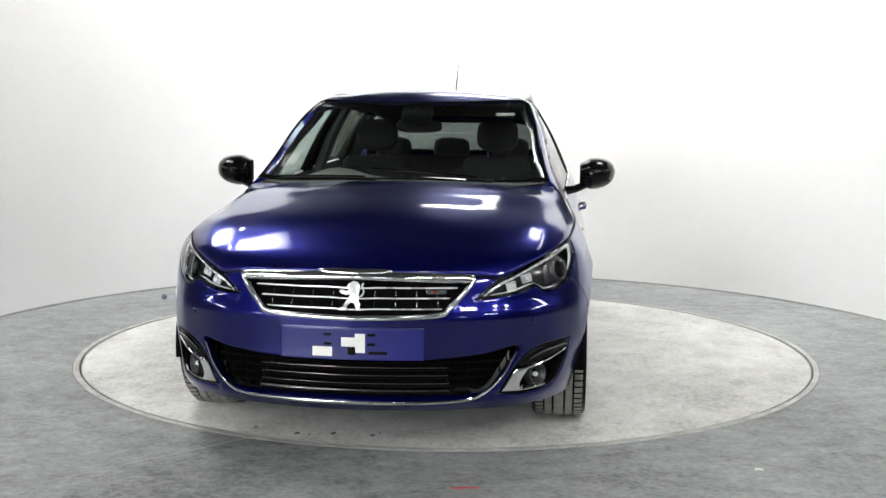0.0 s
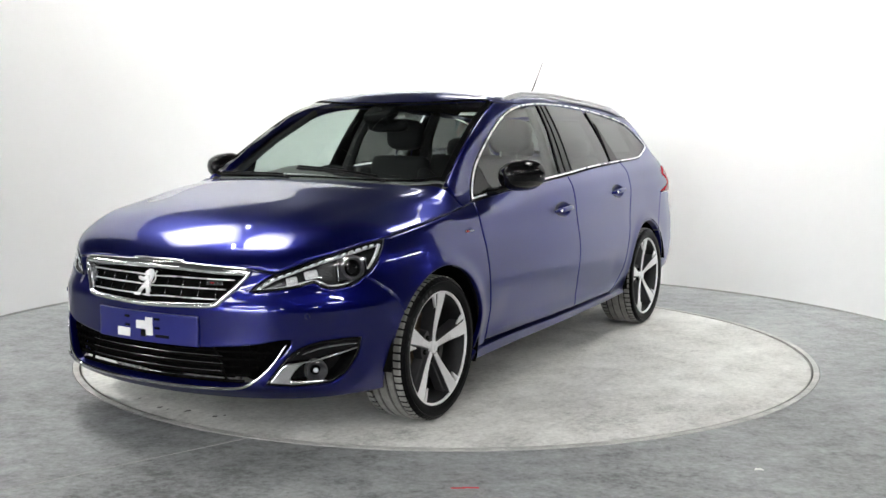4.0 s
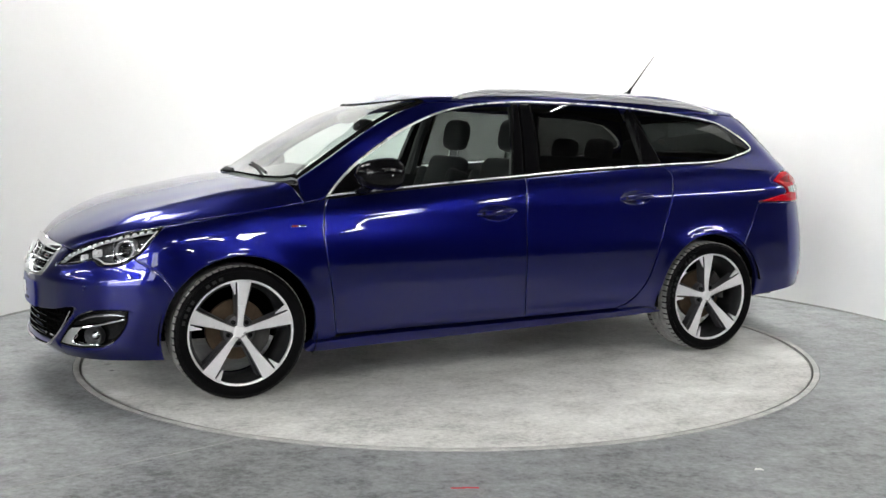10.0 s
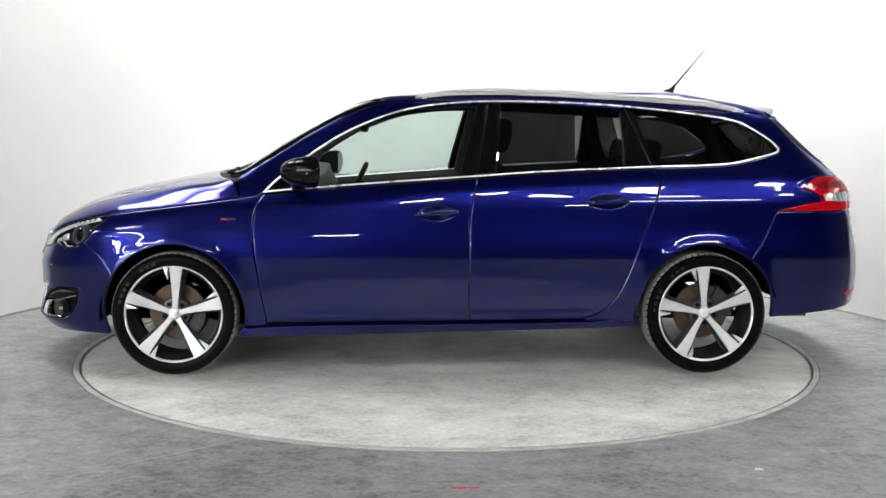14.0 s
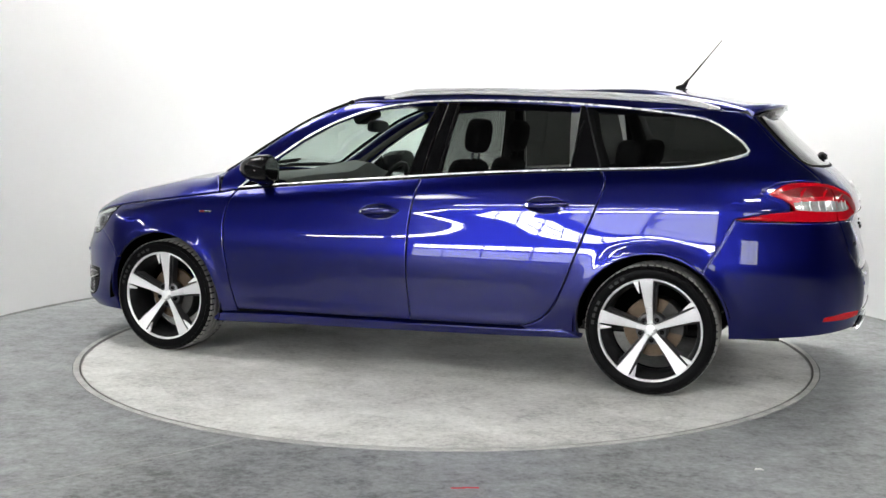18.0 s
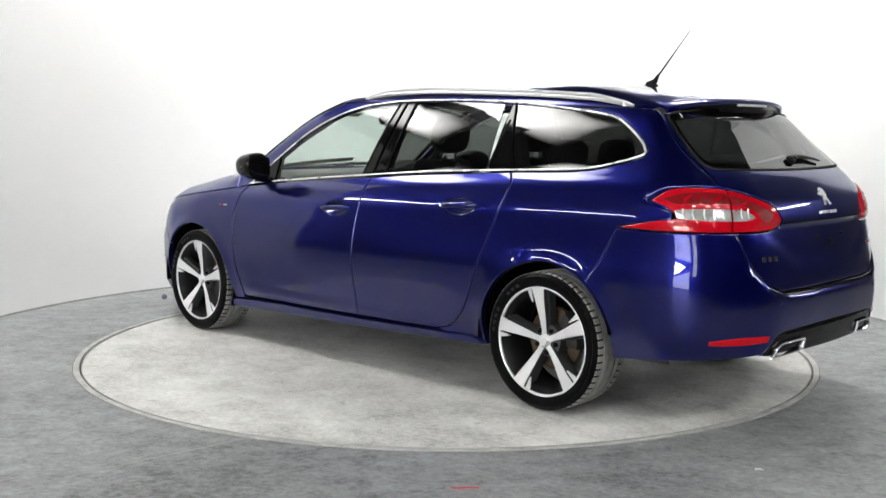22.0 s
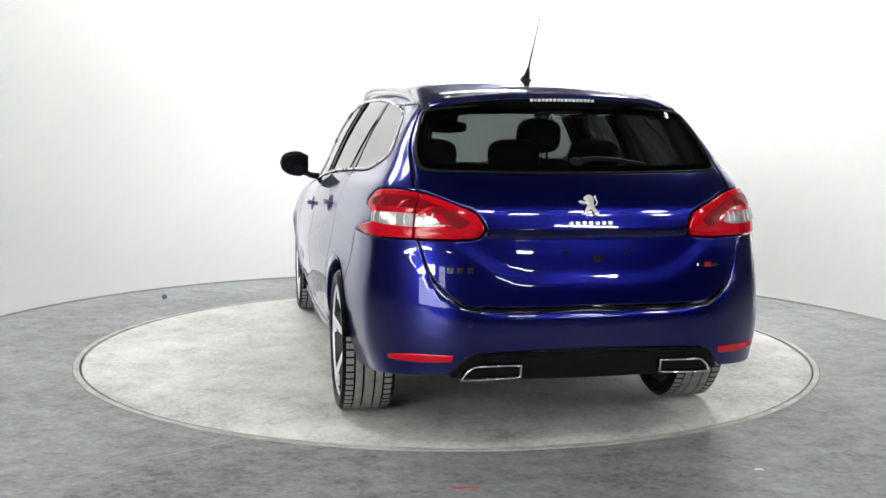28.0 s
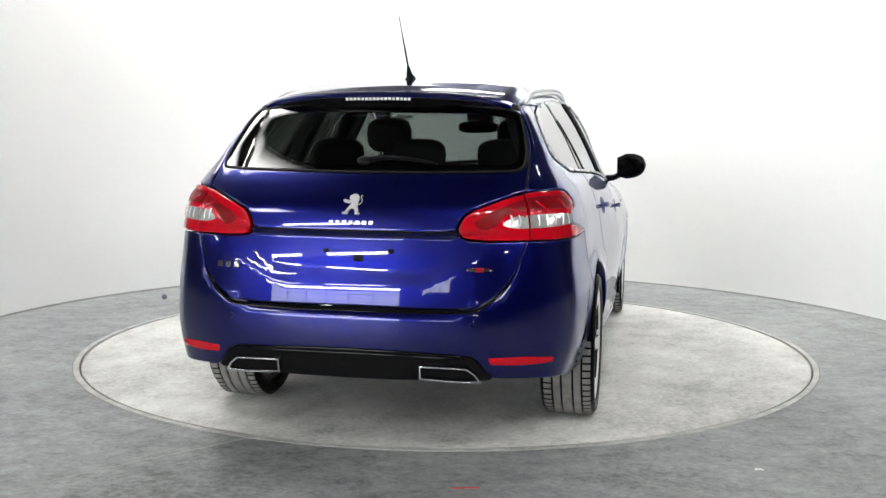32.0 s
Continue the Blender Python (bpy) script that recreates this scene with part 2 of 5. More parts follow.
def hull(p):
    """Roughly the distance from the car's skin; negative inside."""
    x, y, z = p[..., 0], np.abs(p[..., 1]), p[..., 2]
    bow = BEND[0] * ramp(-0.3, 0.5, x) + BEND[1] * (1 - ramp(-1.9, -1.2, x))
    crown = BEND[3] + (BEND[2] - BEND[3]) * ramp(0.3, 1.2, x) + (0.065 - 0.045 * ramp(-0.8, -1.3, x)) * ramp(0.35, 0.0, x) * ramp(-1.8, -1.4, x)
    top = (z - TOP(x + bow * y * y) + crown * y * y) * (0.93 - 0.1 * ramp(0.3, 0.6, x) * ramp(1.3, 1.0, x))
    zw = z - ramp(0.70, 0.92, z) * ramp(1.42, 1.08, z) * (BELT(x) - 0.98)
    side = y - SIDE(zw) - PLAN(x) - CABIN(x) * ramp(0.85, 1.15, z)
    for cx in (1.365, -1.365):                      # lips of the wheel arches
        r = np.hypot(x - cx, z - 0.318)
        side = side - 0.009 * np.exp(-((r - 0.355) / 0.045) ** 2) * ramp(0.2, 0.35, z)
    side = side - 0.010 * np.exp(-((z - 0.30) / 0.035) ** 2) * ramp(0.95, 0.7, x) * ramp(-0.95, -0.7, x)      # flare at the foot of the doors
    side = side + 0.008 * np.exp(-((z - 0.44) / 0.07) ** 2) * ramp(0.95, 0.7, x) * ramp(-0.95, -0.7, x)
    side = side - 0.0025 * np.exp(-((z - 0.865 + 0.03 * x) / 0.045) ** 2) * ramp(1.1, 0.6, x)            # waist crease
    top = top - 0.007 * ramp(0.10, -0.10, y - 0.60 + 0.2 * (x - 1.1)) * ramp(1.0, 1.15, x) * ramp(2.13, 1.85, x)  # raised middle of the hood
    nose = x - NOSE(z) + BEND[4] * y * y + BEND[5] * np.maximum(y - 0.5, 0) ** 2
    tail = TAIL(z) - x + BEND[6] * y * y + BEND[7] * np.maximum(y - 0.45, 0) ** 2
    low = GATE_FOOT(y)
    back = ramp(0.880, 0.862, z)
    tail = tail + 0.018 * back * ramp(low - 0.030, low + 0.002, z) * ramp(0.70, 0.46, y)      # the tailgate sits back between its ledge and the bumper
    foot = 0.700 + 0.15 * ramp(0.24, 0.58, y)
    tail = tail + 0.008 * back * ramp(foot - 0.04, foot + 0.04, z) * ramp(0.62, 0.48, y)     # recess for the plate
    f = smax(top, side, 0.06 + 0.08 * ramp(1.0, 1.5, x))
    f = smax(f, nose * 0.9, 0.10)
    f = smax(f, tail * 0.9, 0.08)
    return smax(f, 0.17 - z, 0.03)


def slope(p):
    """The skin's normals at the points p."""
    e = 0.004
    g = np.stack([hull(p + np.eye(3)[i] * e) - hull(p - np.eye(3)[i] * e) for i in range(3)], -1)
    return g / np.linalg.norm(g, axis=-1, keepdims=True)


def onto_skin(start, way, far=2.5):
    """Where rays from outside first meet the skin."""
    steps = np.linspace(0, far, 160)
    f = hull(start[:, None] + steps[None, :, None] * way[:, None])
    inside = f < 0
    k = np.where(inside.any(1), inside.argmax(1), len(steps) - 1)
    a, b = steps[np.maximum(k - 1, 0)], steps[k]
    for _ in range(16):
        m = (a + b) / 2
        o = hull(start + m[:, None] * way) > 0
        a, b = np.where(o, m, a), np.where(o, b, m)
    return start + ((a + b) / 2)[:, None] * way


# Charts: a panel is drawn flat as (u, v) and laid on the skin along these rays.
FRONT_AXIS, REAR_AXIS, ARC = 1.0, -1.15, 1.15


def chart(mode, uv):
    u, v = uv[:, 0], uv[:, 1]
    o = np.zeros_like(u)
    if mode == "side":
        return np.stack([u, o + 1.3, v], -1), np.stack([o, o - 1, o], -1)
    if mode == "top":
        return np.stack([u, v, o + 1.8], -1), np.stack([o, o, o - 1], -1)
    axis, sign = (FRONT_AXIS, 1) if mode == "front" else (REAR_AXIS, -1)
    c, s = np.cos(u / ARC) * sign, np.sin(u / ARC)
    return np.stack([axis + 1.8 * c, 1.8 * s, v], -1), np.stack([-c, -s, o], -1)


def lay(mode, uv):
    a, w = chart(mode, np.asarray(uv, float))
    return onto_skin(a, w)


def to_chart(mode, p):
    """The chart's (u, v) of points on the skin."""
    p = np.asarray(p, float)
    if mode == "side":
        return p[:, [0, 2]]
    if mode == "top":
        return p[:, :2]
    axis, sign = (FRONT_AXIS, 1) if mode == "front" else (REAR_AXIS, -1)
    return np.stack([ARC * np.arctan2(p[:, 1], (p[:, 0] - axis) * sign), p[:, 2]], -1)


# ---- mesh helpers: shapes are pairs of points and faces ----
def grid_faces(rows, cols, close_r=False, close_c=False):
    return [(i * cols + j, i * cols + (j + 1) % cols, ((i + 1) % rows) * cols + (j + 1) % cols, ((i + 1) % rows) * cols + j)
            for i in range(rows - (not close_r)) for j in range(cols - (not close_c))]


def joined(*shapes):
    V, F, n = [], [], 0
    for v, f in shapes:
        V += [tuple(p) for p in v]
        F += [tuple(i + n for i in q) for q in f]
        n += len(v)
    return V, F


def moved(shape, m):
    return [tuple(m @ Vector(p)) for p in shape[0]], shape[1]


def flipped(shape):
    """Mirrored to the car's other side."""
    return [(p[0], -p[1], p[2]) for p in shape[0]], [tuple(reversed(q)) for q in shape[1]]


def part(name, shape, mat, parent=None, label="", normals=None, sharp=35):
    me = bpy.data.meshes.new(name)
    me.from_pydata([tuple(map(float, p)) for p in shape[0]], [], shape[1])
    mats = mat if isinstance(mat, (list, tuple)) else [mat]
    for m in mats:
        me.materials.append(m)
    me.shade_smooth()
    if normals is not None:
        me.normals_split_custom_set_from_vertices([tuple(map(float, n)) for n in normals])
    elif sharp:
        me.set_sharp_from_angle(angle=radians(sharp))
    me.update()
    ob = new(name, me)
    if parent is not None:
        ob.parent = parent
    return tagged(ob, label)


def rbox(sx, sy, sz, r=0.01, seg=2):
    bm = bmesh.new()
    bmesh.ops.create_cube(bm, size=1.0)
    for v in bm.verts:
        v.co = Vector((v.co.x * sx, v.co.y * sy, v.co.z * sz))
    r = min(r, 0.49 * min(sx, sy, sz))
    bmesh.ops.bevel(bm, geom=bm.edges[:], offset=r, segments=seg, affect="EDGES", profile=0.5)
    return from_bm(bm)


def from_bm(bm):
    bm.verts.index_update()
    out = [tuple(v.co) for v in bm.verts], [tuple(v.index for v in f.verts) for f in bm.faces]
    bm.free()
    return out


def lathe(profile, n=48, axis="y"):
    """A turned shape: profile of (radius, along the axis)."""
    V = []
    for r, h in profile:
        for k in range(n):
            a = math.tau * k / n
            c, s = r * math.cos(a), r * math.sin(a)
            V.append({"y": (c, h, s), "z": (c, s, h), "x": (h, c, s)}[axis])
    F = grid_faces(len(profile), n, close_c=True)
    if axis == "y":
        return V, F
    return V, [tuple(reversed(q)) for q in F]


def tube(path, radius, n=8, closed=False, flat=1.0, up=(0, 0, 1)):
    """A round (or flattened) bar along a path; radius may be a list."""
    P = [Vector(p) for p in path]
    rad = radius if isinstance(radius, (list, tuple)) else [radius] * len(P)
    V = []
    for i, p in enumerate(P):
        a, b = (P[i - 1], P[(i + 1) % len(P)]) if closed else (P[max(i - 1, 0)], P[min(i + 1, len(P) - 1)])
        d = (b - a).normalized()
        s = d.cross(Vector(up))
        s = s.normalized() if s.length > 1e-6 else Vector((0, 1, 0))
        u = s.cross(d)
        for k in range(n):
            t = math.tau * k / n
            V.append(tuple(p + s * (rad[i] * math.cos(t)) + u * (rad[i] * flat * math.sin(t))))
    F = grid_faces(len(P), n, close_r=closed, close_c=True)
    if not closed:
        F += [tuple(reversed(range(n))), tuple(range((len(P) - 1) * n, len(P) * n))]
    return V, F


def slab(outline, depth, bevel=0.0):
    """A flat plate in x and y with a bevelled rim, depth along z."""
    bm = bmesh.new()
    f = bm.faces.new([bm.verts.new((x, y, 0)) for x, y in outline])
    top = bmesh.ops.extrude_face_region(bm, geom=[f])["geom"]
    for v in top:
        if isinstance(v, bmesh.types.BMVert):
            v.co.z += depth
    bmesh.ops.recalc_face_normals(bm, faces=bm.faces[:])
    if bevel:
        es = [e for e in bm.edges if all(abs(v.co.z - depth) < 1e-6 for v in e.verts)]
        bmesh.ops.bevel(bm, geom=es, offset=bevel, segments=2, affect="EDGES", profile=0.5)
    return from_bm(bm)


def blob(rx, ry, rz, n=16, power=1.0):
    """A rounded lump; power under 1 makes it boxier."""
    sg = lambda c: math.copysign(abs(c) ** power, c)
    V, rows = [], n // 2 + 1
    for i in range(rows):
        a = math.pi * i / (rows - 1) - math.pi / 2
        for k in range(n):
            b = math.tau * k / n
            V.append((rx * sg(math.cos(a)) * sg(math.cos(b)), ry * sg(math.cos(a)) * sg(math.sin(b)), rz * sg(math.sin(a))))
    return V, grid_faces(rows, n, close_c=True)


def emblem_shape(h, depth):
    """A plain upright heraldic outline of height h, cut from plate, with a curled bar behind it."""
    out = [(-0.10, 0.42), (0.02, 0.50), (0.16, 0.47), (0.24, 0.36), (0.25, 0.20), (0.22, 0.05), (0.20, -0.06), (0.24, -0.18), (0.30, -0.30), (0.27, -0.41), (0.37, -0.45), (0.37, -0.50), (0.16, -0.50),
           (0.15, -0.38), (0.08, -0.25), (-0.02, -0.23), (-0.12, -0.33), (-0.15, -0.45), (-0.18, -0.50), (-0.40, -0.50), (-0.39, -0.44), (-0.27, -0.39), (-0.21, -0.24), (-0.10, -0.08), (-0.06, 0.05),
           (-0.20, 0.02), (-0.38, 0.08), (-0.44, 0.17), (-0.34, 0.21), (-0.18, 0.16), (-0.10, 0.22), (-0.19, 0.28), (-0.18, 0.35)]
    plate_s = slab([(x * h, y * h) for x, y in out[::-1]], depth, depth * 0.3)
    tail_s = tube([(x * h, y * h, depth * 0.5) for x, y in ((0.20, -0.06), (0.33, 0.0), (0.39, 0.12), (0.36, 0.25), (0.31, 0.34), (0.36, 0.43))], [0.028 * h, 0.026 * h, 0.025 * h, 0.025 * h, 0.028 * h, 0.036 * h], 6)
    return joined(plate_s, tail_s)


def ring(r0, r1, z0, z1, n=160, a0=0.0, a1=math.tau):
    """An annular slab, or an arc of one."""
    full = abs(a1 - a0 - math.tau) < 1e-6
    m = n if full else n + 1
    V = []
    for k in range(m):
        a = a0 + (a1 - a0) * k / n
        c, s = math.cos(a), math.sin(a)
        V += [(r0 * c, r0 * s, z0), (r1 * c, r1 * s, z0), (r1 * c, r1 * s, z1), (r0 * c, r0 * s, z1)]
    F = grid_faces(m, 4, close_r=full, close_c=True)
    if not full:
        F += [(0, 1, 2, 3), tuple(reversed(range(4 * n, 4 * n + 4)))]
    return V, [tuple(reversed(q)) for q in F]


# ---- the hall ----
HX, HY0, HY1, HH = 16.0, -18.0, 5.0, 5.4
n = 160
V = [((TABLE_R + 0.046) * math.cos(math.tau * k / n), (TABLE_R + 0.046) * math.sin(math.tau * k / n), 0) for k in range(n)]
for k in range(n):                                       # out to the hall's rectangle
    c, s = math.cos(math.tau * k / n), math.sin(math.tau * k / n)
    d = min(HX / max(abs(c), 1e-9), (HY1 if s > 0 else -HY0) / max(abs(s), 1e-9))
    V.append((d * c, d * s, 0))
V += [(p[0], p[1], -0.3) for p in V[:n]]
F = [(k, n + k, n + (k + 1) % n, (k + 1) % n) for k in range(n)] + [(k, (k + 1) % n, 2 * n + (k + 1) % n, 2 * n + k) for k in range(n)]
floor = part("floor", (V, F), FLOOR_CONCRETE)
tagged(floor, "grey power-floated concrete floor with cloudy stains", kind="structure")
pit = part("floor_pit", lathe([(0.001, -0.3), (TABLE_R + 0.06, -0.3)], 64, "z"), PIT)
tagged(pit, "black pit under the turntable", kind="structure")
rim = part("floor_ring", ring(TABLE_R + 0.013, TABLE_R + 0.043, -0.08, 0.002), RING)
tagged(rim, "worn cement ring set in the floor round the turntable", kind="structure")

disc = part("turntable", lathe([(0.001, 0.0), (0.7, 0.0), (1.4, 0.0), (TABLE_R - 0.006, 0.0), (TABLE_R, -0.004), (TABLE_R, -0.06), (0.001, -0.06)], 160, "z"), DISC_CONCRETE)
tagged(disc, "round concrete turntable flush with the floor", "turntable")
part("edge_band", ring(TABLE_R - 0.0005, TABLE_R + 0.003, -0.055, 0.0015), STEEL, disc, "thin steel edge band")
rng = random.Random(5)


def splat(x, y, r, z=0.0006):
    V = [(x, y, z + 0.0008)]
    for k in range(10):
        q = r * rng.uniform(0.6, 1.2)
        V.append((x + q * math.cos(k * math.tau / 10) * 1.5, y + q * math.sin(k * math.tau / 10), z))
    return V, [(0, 1 + k, 1 + (k + 1) % 10) for k in range(10)]


a0 = -radians(heading(0))
for x, y, r in ((-0.615, -1.839, 0.011), (-0.463, -1.835, 0.013), (-0.30, -1.86, 0.012), (-0.56, -1.85, 0.006), (-0.27, -1.83, 0.007), (-0.80, -1.75, 0.008)):
    part("stain", splat(x * math.cos(a0) - y * math.sin(a0), x * math.sin(a0) + y * math.cos(a0), r), STAIN, disc, "small dark oil spot")

# the white wall: half a cylinder round the turntable
wall = part("wall_curved", ring(3.062, 3.20, 0.0, 2.8, 128, radians(3), radians(180.5)), WALL_PAINT)
tagged(wall, "smooth white curved studio wall", kind="structure")
base = part("trim", ring(3.055, 3.0615, 0.0, 0.012, 128, radians(3), radians(180.5)), JOINT)
tagged(base, "thin grey sealant line at the foot of the wall", kind="structure")


def plain_wall(name, x0, y0, x1, y1, h, mat, label):
    t = 0.1
    L = math.hypot(x1 - x0, y1 - y0)
    s = moved(rbox(L, t, h, 0.005, 1), pose((x0 + x1) / 2, (y0 + y1) / 2, h / 2, 0, 0, math.degrees(math.atan2(y1 - y0, x1 - x0))))
    return tagged(part(name, s, mat), label, kind="structure")


plain_wall("wall_west", -HX, HY0, -HX, HY1, HH, HALL_PAINT, "dark hall wall behind the studio")
plain_wall("wall_east", HX, HY0, HX, HY1, HH, HALL_PAINT, "dark hall wall behind the studio")
plain_wall("wall_north", -HX, HY1, HX, HY1, HH, HALL_PAINT, "dark hall wall behind the curved wall")
plain_wall("wall_south", -HX, HY0, HX, HY0, HH, HALL_PAINT, "dark hall wall behind the camera")
tagged(part("ceiling", moved(rbox(2 * HX + 0.2, HY1 - HY0 + 0.2, 0.1, 0.005, 1), pose(0, (HY0 + HY1) / 2, HH + 0.05)), ROOF_STEEL), "dark steel hall roof", kind="structure")


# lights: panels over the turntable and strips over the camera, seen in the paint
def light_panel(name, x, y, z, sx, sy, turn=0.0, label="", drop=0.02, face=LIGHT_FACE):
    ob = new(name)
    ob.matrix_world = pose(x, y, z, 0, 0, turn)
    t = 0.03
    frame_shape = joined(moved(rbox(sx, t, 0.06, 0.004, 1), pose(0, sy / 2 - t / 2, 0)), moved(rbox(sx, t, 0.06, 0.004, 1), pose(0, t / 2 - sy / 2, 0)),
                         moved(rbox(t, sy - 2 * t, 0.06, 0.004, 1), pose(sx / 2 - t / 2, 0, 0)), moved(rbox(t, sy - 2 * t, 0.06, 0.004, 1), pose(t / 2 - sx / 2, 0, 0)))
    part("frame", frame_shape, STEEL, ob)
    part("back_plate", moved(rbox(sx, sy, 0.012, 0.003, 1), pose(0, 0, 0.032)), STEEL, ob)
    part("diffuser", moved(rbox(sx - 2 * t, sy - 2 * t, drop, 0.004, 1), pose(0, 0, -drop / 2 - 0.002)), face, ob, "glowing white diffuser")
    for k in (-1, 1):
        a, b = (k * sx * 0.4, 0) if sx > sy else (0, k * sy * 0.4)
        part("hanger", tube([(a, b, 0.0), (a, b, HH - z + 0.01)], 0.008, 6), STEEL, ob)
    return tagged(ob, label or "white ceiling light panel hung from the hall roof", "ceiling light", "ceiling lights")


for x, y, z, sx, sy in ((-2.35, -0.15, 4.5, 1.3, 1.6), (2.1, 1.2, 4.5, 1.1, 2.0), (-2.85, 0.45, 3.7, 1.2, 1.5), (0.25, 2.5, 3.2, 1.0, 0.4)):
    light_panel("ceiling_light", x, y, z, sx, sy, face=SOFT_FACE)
for a, w in ((12, 1.8), (51, 1.6), (90, 1.6), (129, 1.9), (168, 2.3)):      # unseen fill lamps added high over the curved wall to brighten it
    wall_fill = light_panel("wall_fill_light", 2.78 * math.cos(radians(a)), 2.78 * math.sin(radians(a)), 4.5, w, 0.30, a - 90, "added long white fill lamp for the wall, screened from the car")
    # unseen plate added to keep the lamp's face out of the paint's reflections
    part("baffle", moved(rbox(w, 0.008, 0.34, 0.002, 1), pose(0, -0.156, -0.16)), PIT, wall_fill, "added dark plate screening the lamp from the car")
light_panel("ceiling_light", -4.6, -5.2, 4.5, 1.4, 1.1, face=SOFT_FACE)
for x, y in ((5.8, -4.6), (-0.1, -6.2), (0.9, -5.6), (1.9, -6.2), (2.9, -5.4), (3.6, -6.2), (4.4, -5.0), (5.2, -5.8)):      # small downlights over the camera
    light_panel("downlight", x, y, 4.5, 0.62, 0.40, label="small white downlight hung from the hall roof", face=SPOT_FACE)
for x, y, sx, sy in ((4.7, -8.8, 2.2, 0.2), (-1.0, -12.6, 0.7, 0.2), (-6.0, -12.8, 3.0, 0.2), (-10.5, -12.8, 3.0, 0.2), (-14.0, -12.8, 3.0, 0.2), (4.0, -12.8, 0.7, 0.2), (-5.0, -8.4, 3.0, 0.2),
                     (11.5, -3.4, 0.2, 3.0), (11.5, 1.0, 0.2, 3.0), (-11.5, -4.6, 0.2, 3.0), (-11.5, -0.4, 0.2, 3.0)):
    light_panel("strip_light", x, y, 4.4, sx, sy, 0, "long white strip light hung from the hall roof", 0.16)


# windows in the wall behind the camera, with daylight beyond
def hall_window(number, x0, x1, z0, z1, bars, face=DAYLIGHT):
    ob = new("window_%d" % number)
    ob.matrix_world = pose((x0 + x1) / 2, HY0 + 0.06, z0)
    w, h = x1 - x0, z1 - z0
    part("window_pane", moved(rbox(w, 0.02, h, 0.004, 1), pose(0, 0.005, h / 2)), face, ob, "frosted bright pane")
    for k in range(bars + 1):
        part("window_frame", moved(rbox(0.06, 0.06, h + 0.06, 0.006, 1), pose(-w / 2 + w * k / bars, 0.01, h / 2)), STEEL, ob)
    for k in range(4):
        part("window_frame", moved(rbox(w, 0.05, 0.05, 0.006, 1), pose(0, 0.01, h * k / 3)), STEEL, ob)
    tagged(ob, "bright frosted hall window with steel bars", kind="structure")


hall_window(1, -15.4, -5.6, 3.6, 4.5, 12)
hall_window(2, -4.4, -2.8, 2.4, 4.4, 3, DIM_DAYLIGHT)
hall_window(3, -15.4, -5.6, 0.4, 3.2, 6, DIM_DAYLIGHT)

# small things on the floor
joint = part("floor_joint", slab([(-0.785, -1.900), (-1.198, -2.267), (-2.6, -3.55), (-2.606, -3.5475), (-1.202, -2.2625), (-0.7875, -1.895)], 0.0012), JOINT)
tagged(joint, "pale straight joint across the concrete floor", kind="structure")
mark = part("floor_mark", joined(*[moved(rbox(w, 0.012, 0.0012, 0.0004, 1), pose(x, y, 0.0006, 0, 0, a)) for x, y, w, a in ((0.045, -2.494, 0.05, 3), (0.090, -2.489, 0.06, -2))]), RED_MARK)
tagged(mark, "short red marker stroke on the concrete floor", "floor mark")
chip = part("paper_scrap", slab([(0, 0), (0.022, 0.006), (0.034, 0.0), (0.03, 0.018), (0.008, 0.02)], 0.003, 0.0008), CHALK)
chip.matrix_world = pose(1.148, -2.275, 0.0)
tagged(chip, "tiny white scrap lying on the concrete floor", "scrap")
ball = part("rubber_ball", moved(blob(0.020, 0.020, 0.020, 16), pose(0, 0, 0.02)), GREY_BALL)
ball.matrix_world = pose(-2.089, 1.585, 0)
tagged(ball, "small dark grey ball lying near the wall", "ball")


# ---- panels cut out of the car's skin ----
from mathutils.geometry import delaunay_2d_cdt


def smooth(points, step=0.02):
    """An open curve through points, closely and evenly set."""
    p = np.array(points, float)
    if len(p) > 2:
        q = np.vstack([2 * p[0] - p[1], p, 2 * p[-1] - p[-2]])
        out = []
        for i in range(1, len(q) - 2):
            for t in np.linspace(0, 1, 16, endpoint=False):
                a, b, c, d = q[i - 1:i + 3]
                out.append(0.5 * (2 * b + (c - a) * t + (2 * a - 5 * b + 4 * c - d) * t * t + (3 * b - a - 3 * c + d) * t ** 3))
        p = np.vstack([out, p[-1:]])
    s = np.concatenate([[0], np.cumsum(np.linalg.norm(np.diff(p, axis=0), axis=1))])
    n = max(2, int(round(s[-1] / step)) + 1)
    return np.stack([np.interp(np.linspace(0, s[-1], n), s, p[:, k]) for k in range(p.shape[1])], -1)


def path(*pieces, step=0.02):
    """A closed outline of smooth pieces that meet in corners."""
    out = []
    for q in pieces:
        c = smooth(q, step)
        if out and np.linalg.norm(out[-1][-1] - c[0]) < 0.004:
            c = c[1:]
        out.append(c)
    p = np.vstack(out)
    if np.linalg.norm(p[0] - p[-1]) < 0.004:
        p = p[:-1]
    return p


def twin(half):
    """A closed outline from its left half, centre to centre."""
    half = np.array(half)
    other = half[::-1] * np.array([-1, 1])
    return np.vstack([half, other[1:-1] if abs(half[0][0]) < 1e-3 and abs(half[-1][0]) < 1e-3 else other])


def ccw(p):
    x, y = p[:, 0], p[:, 1]
    return p if (x * np.roll(y, -1) - y * np.roll(x, -1)).sum() > 0 else p[::-1]


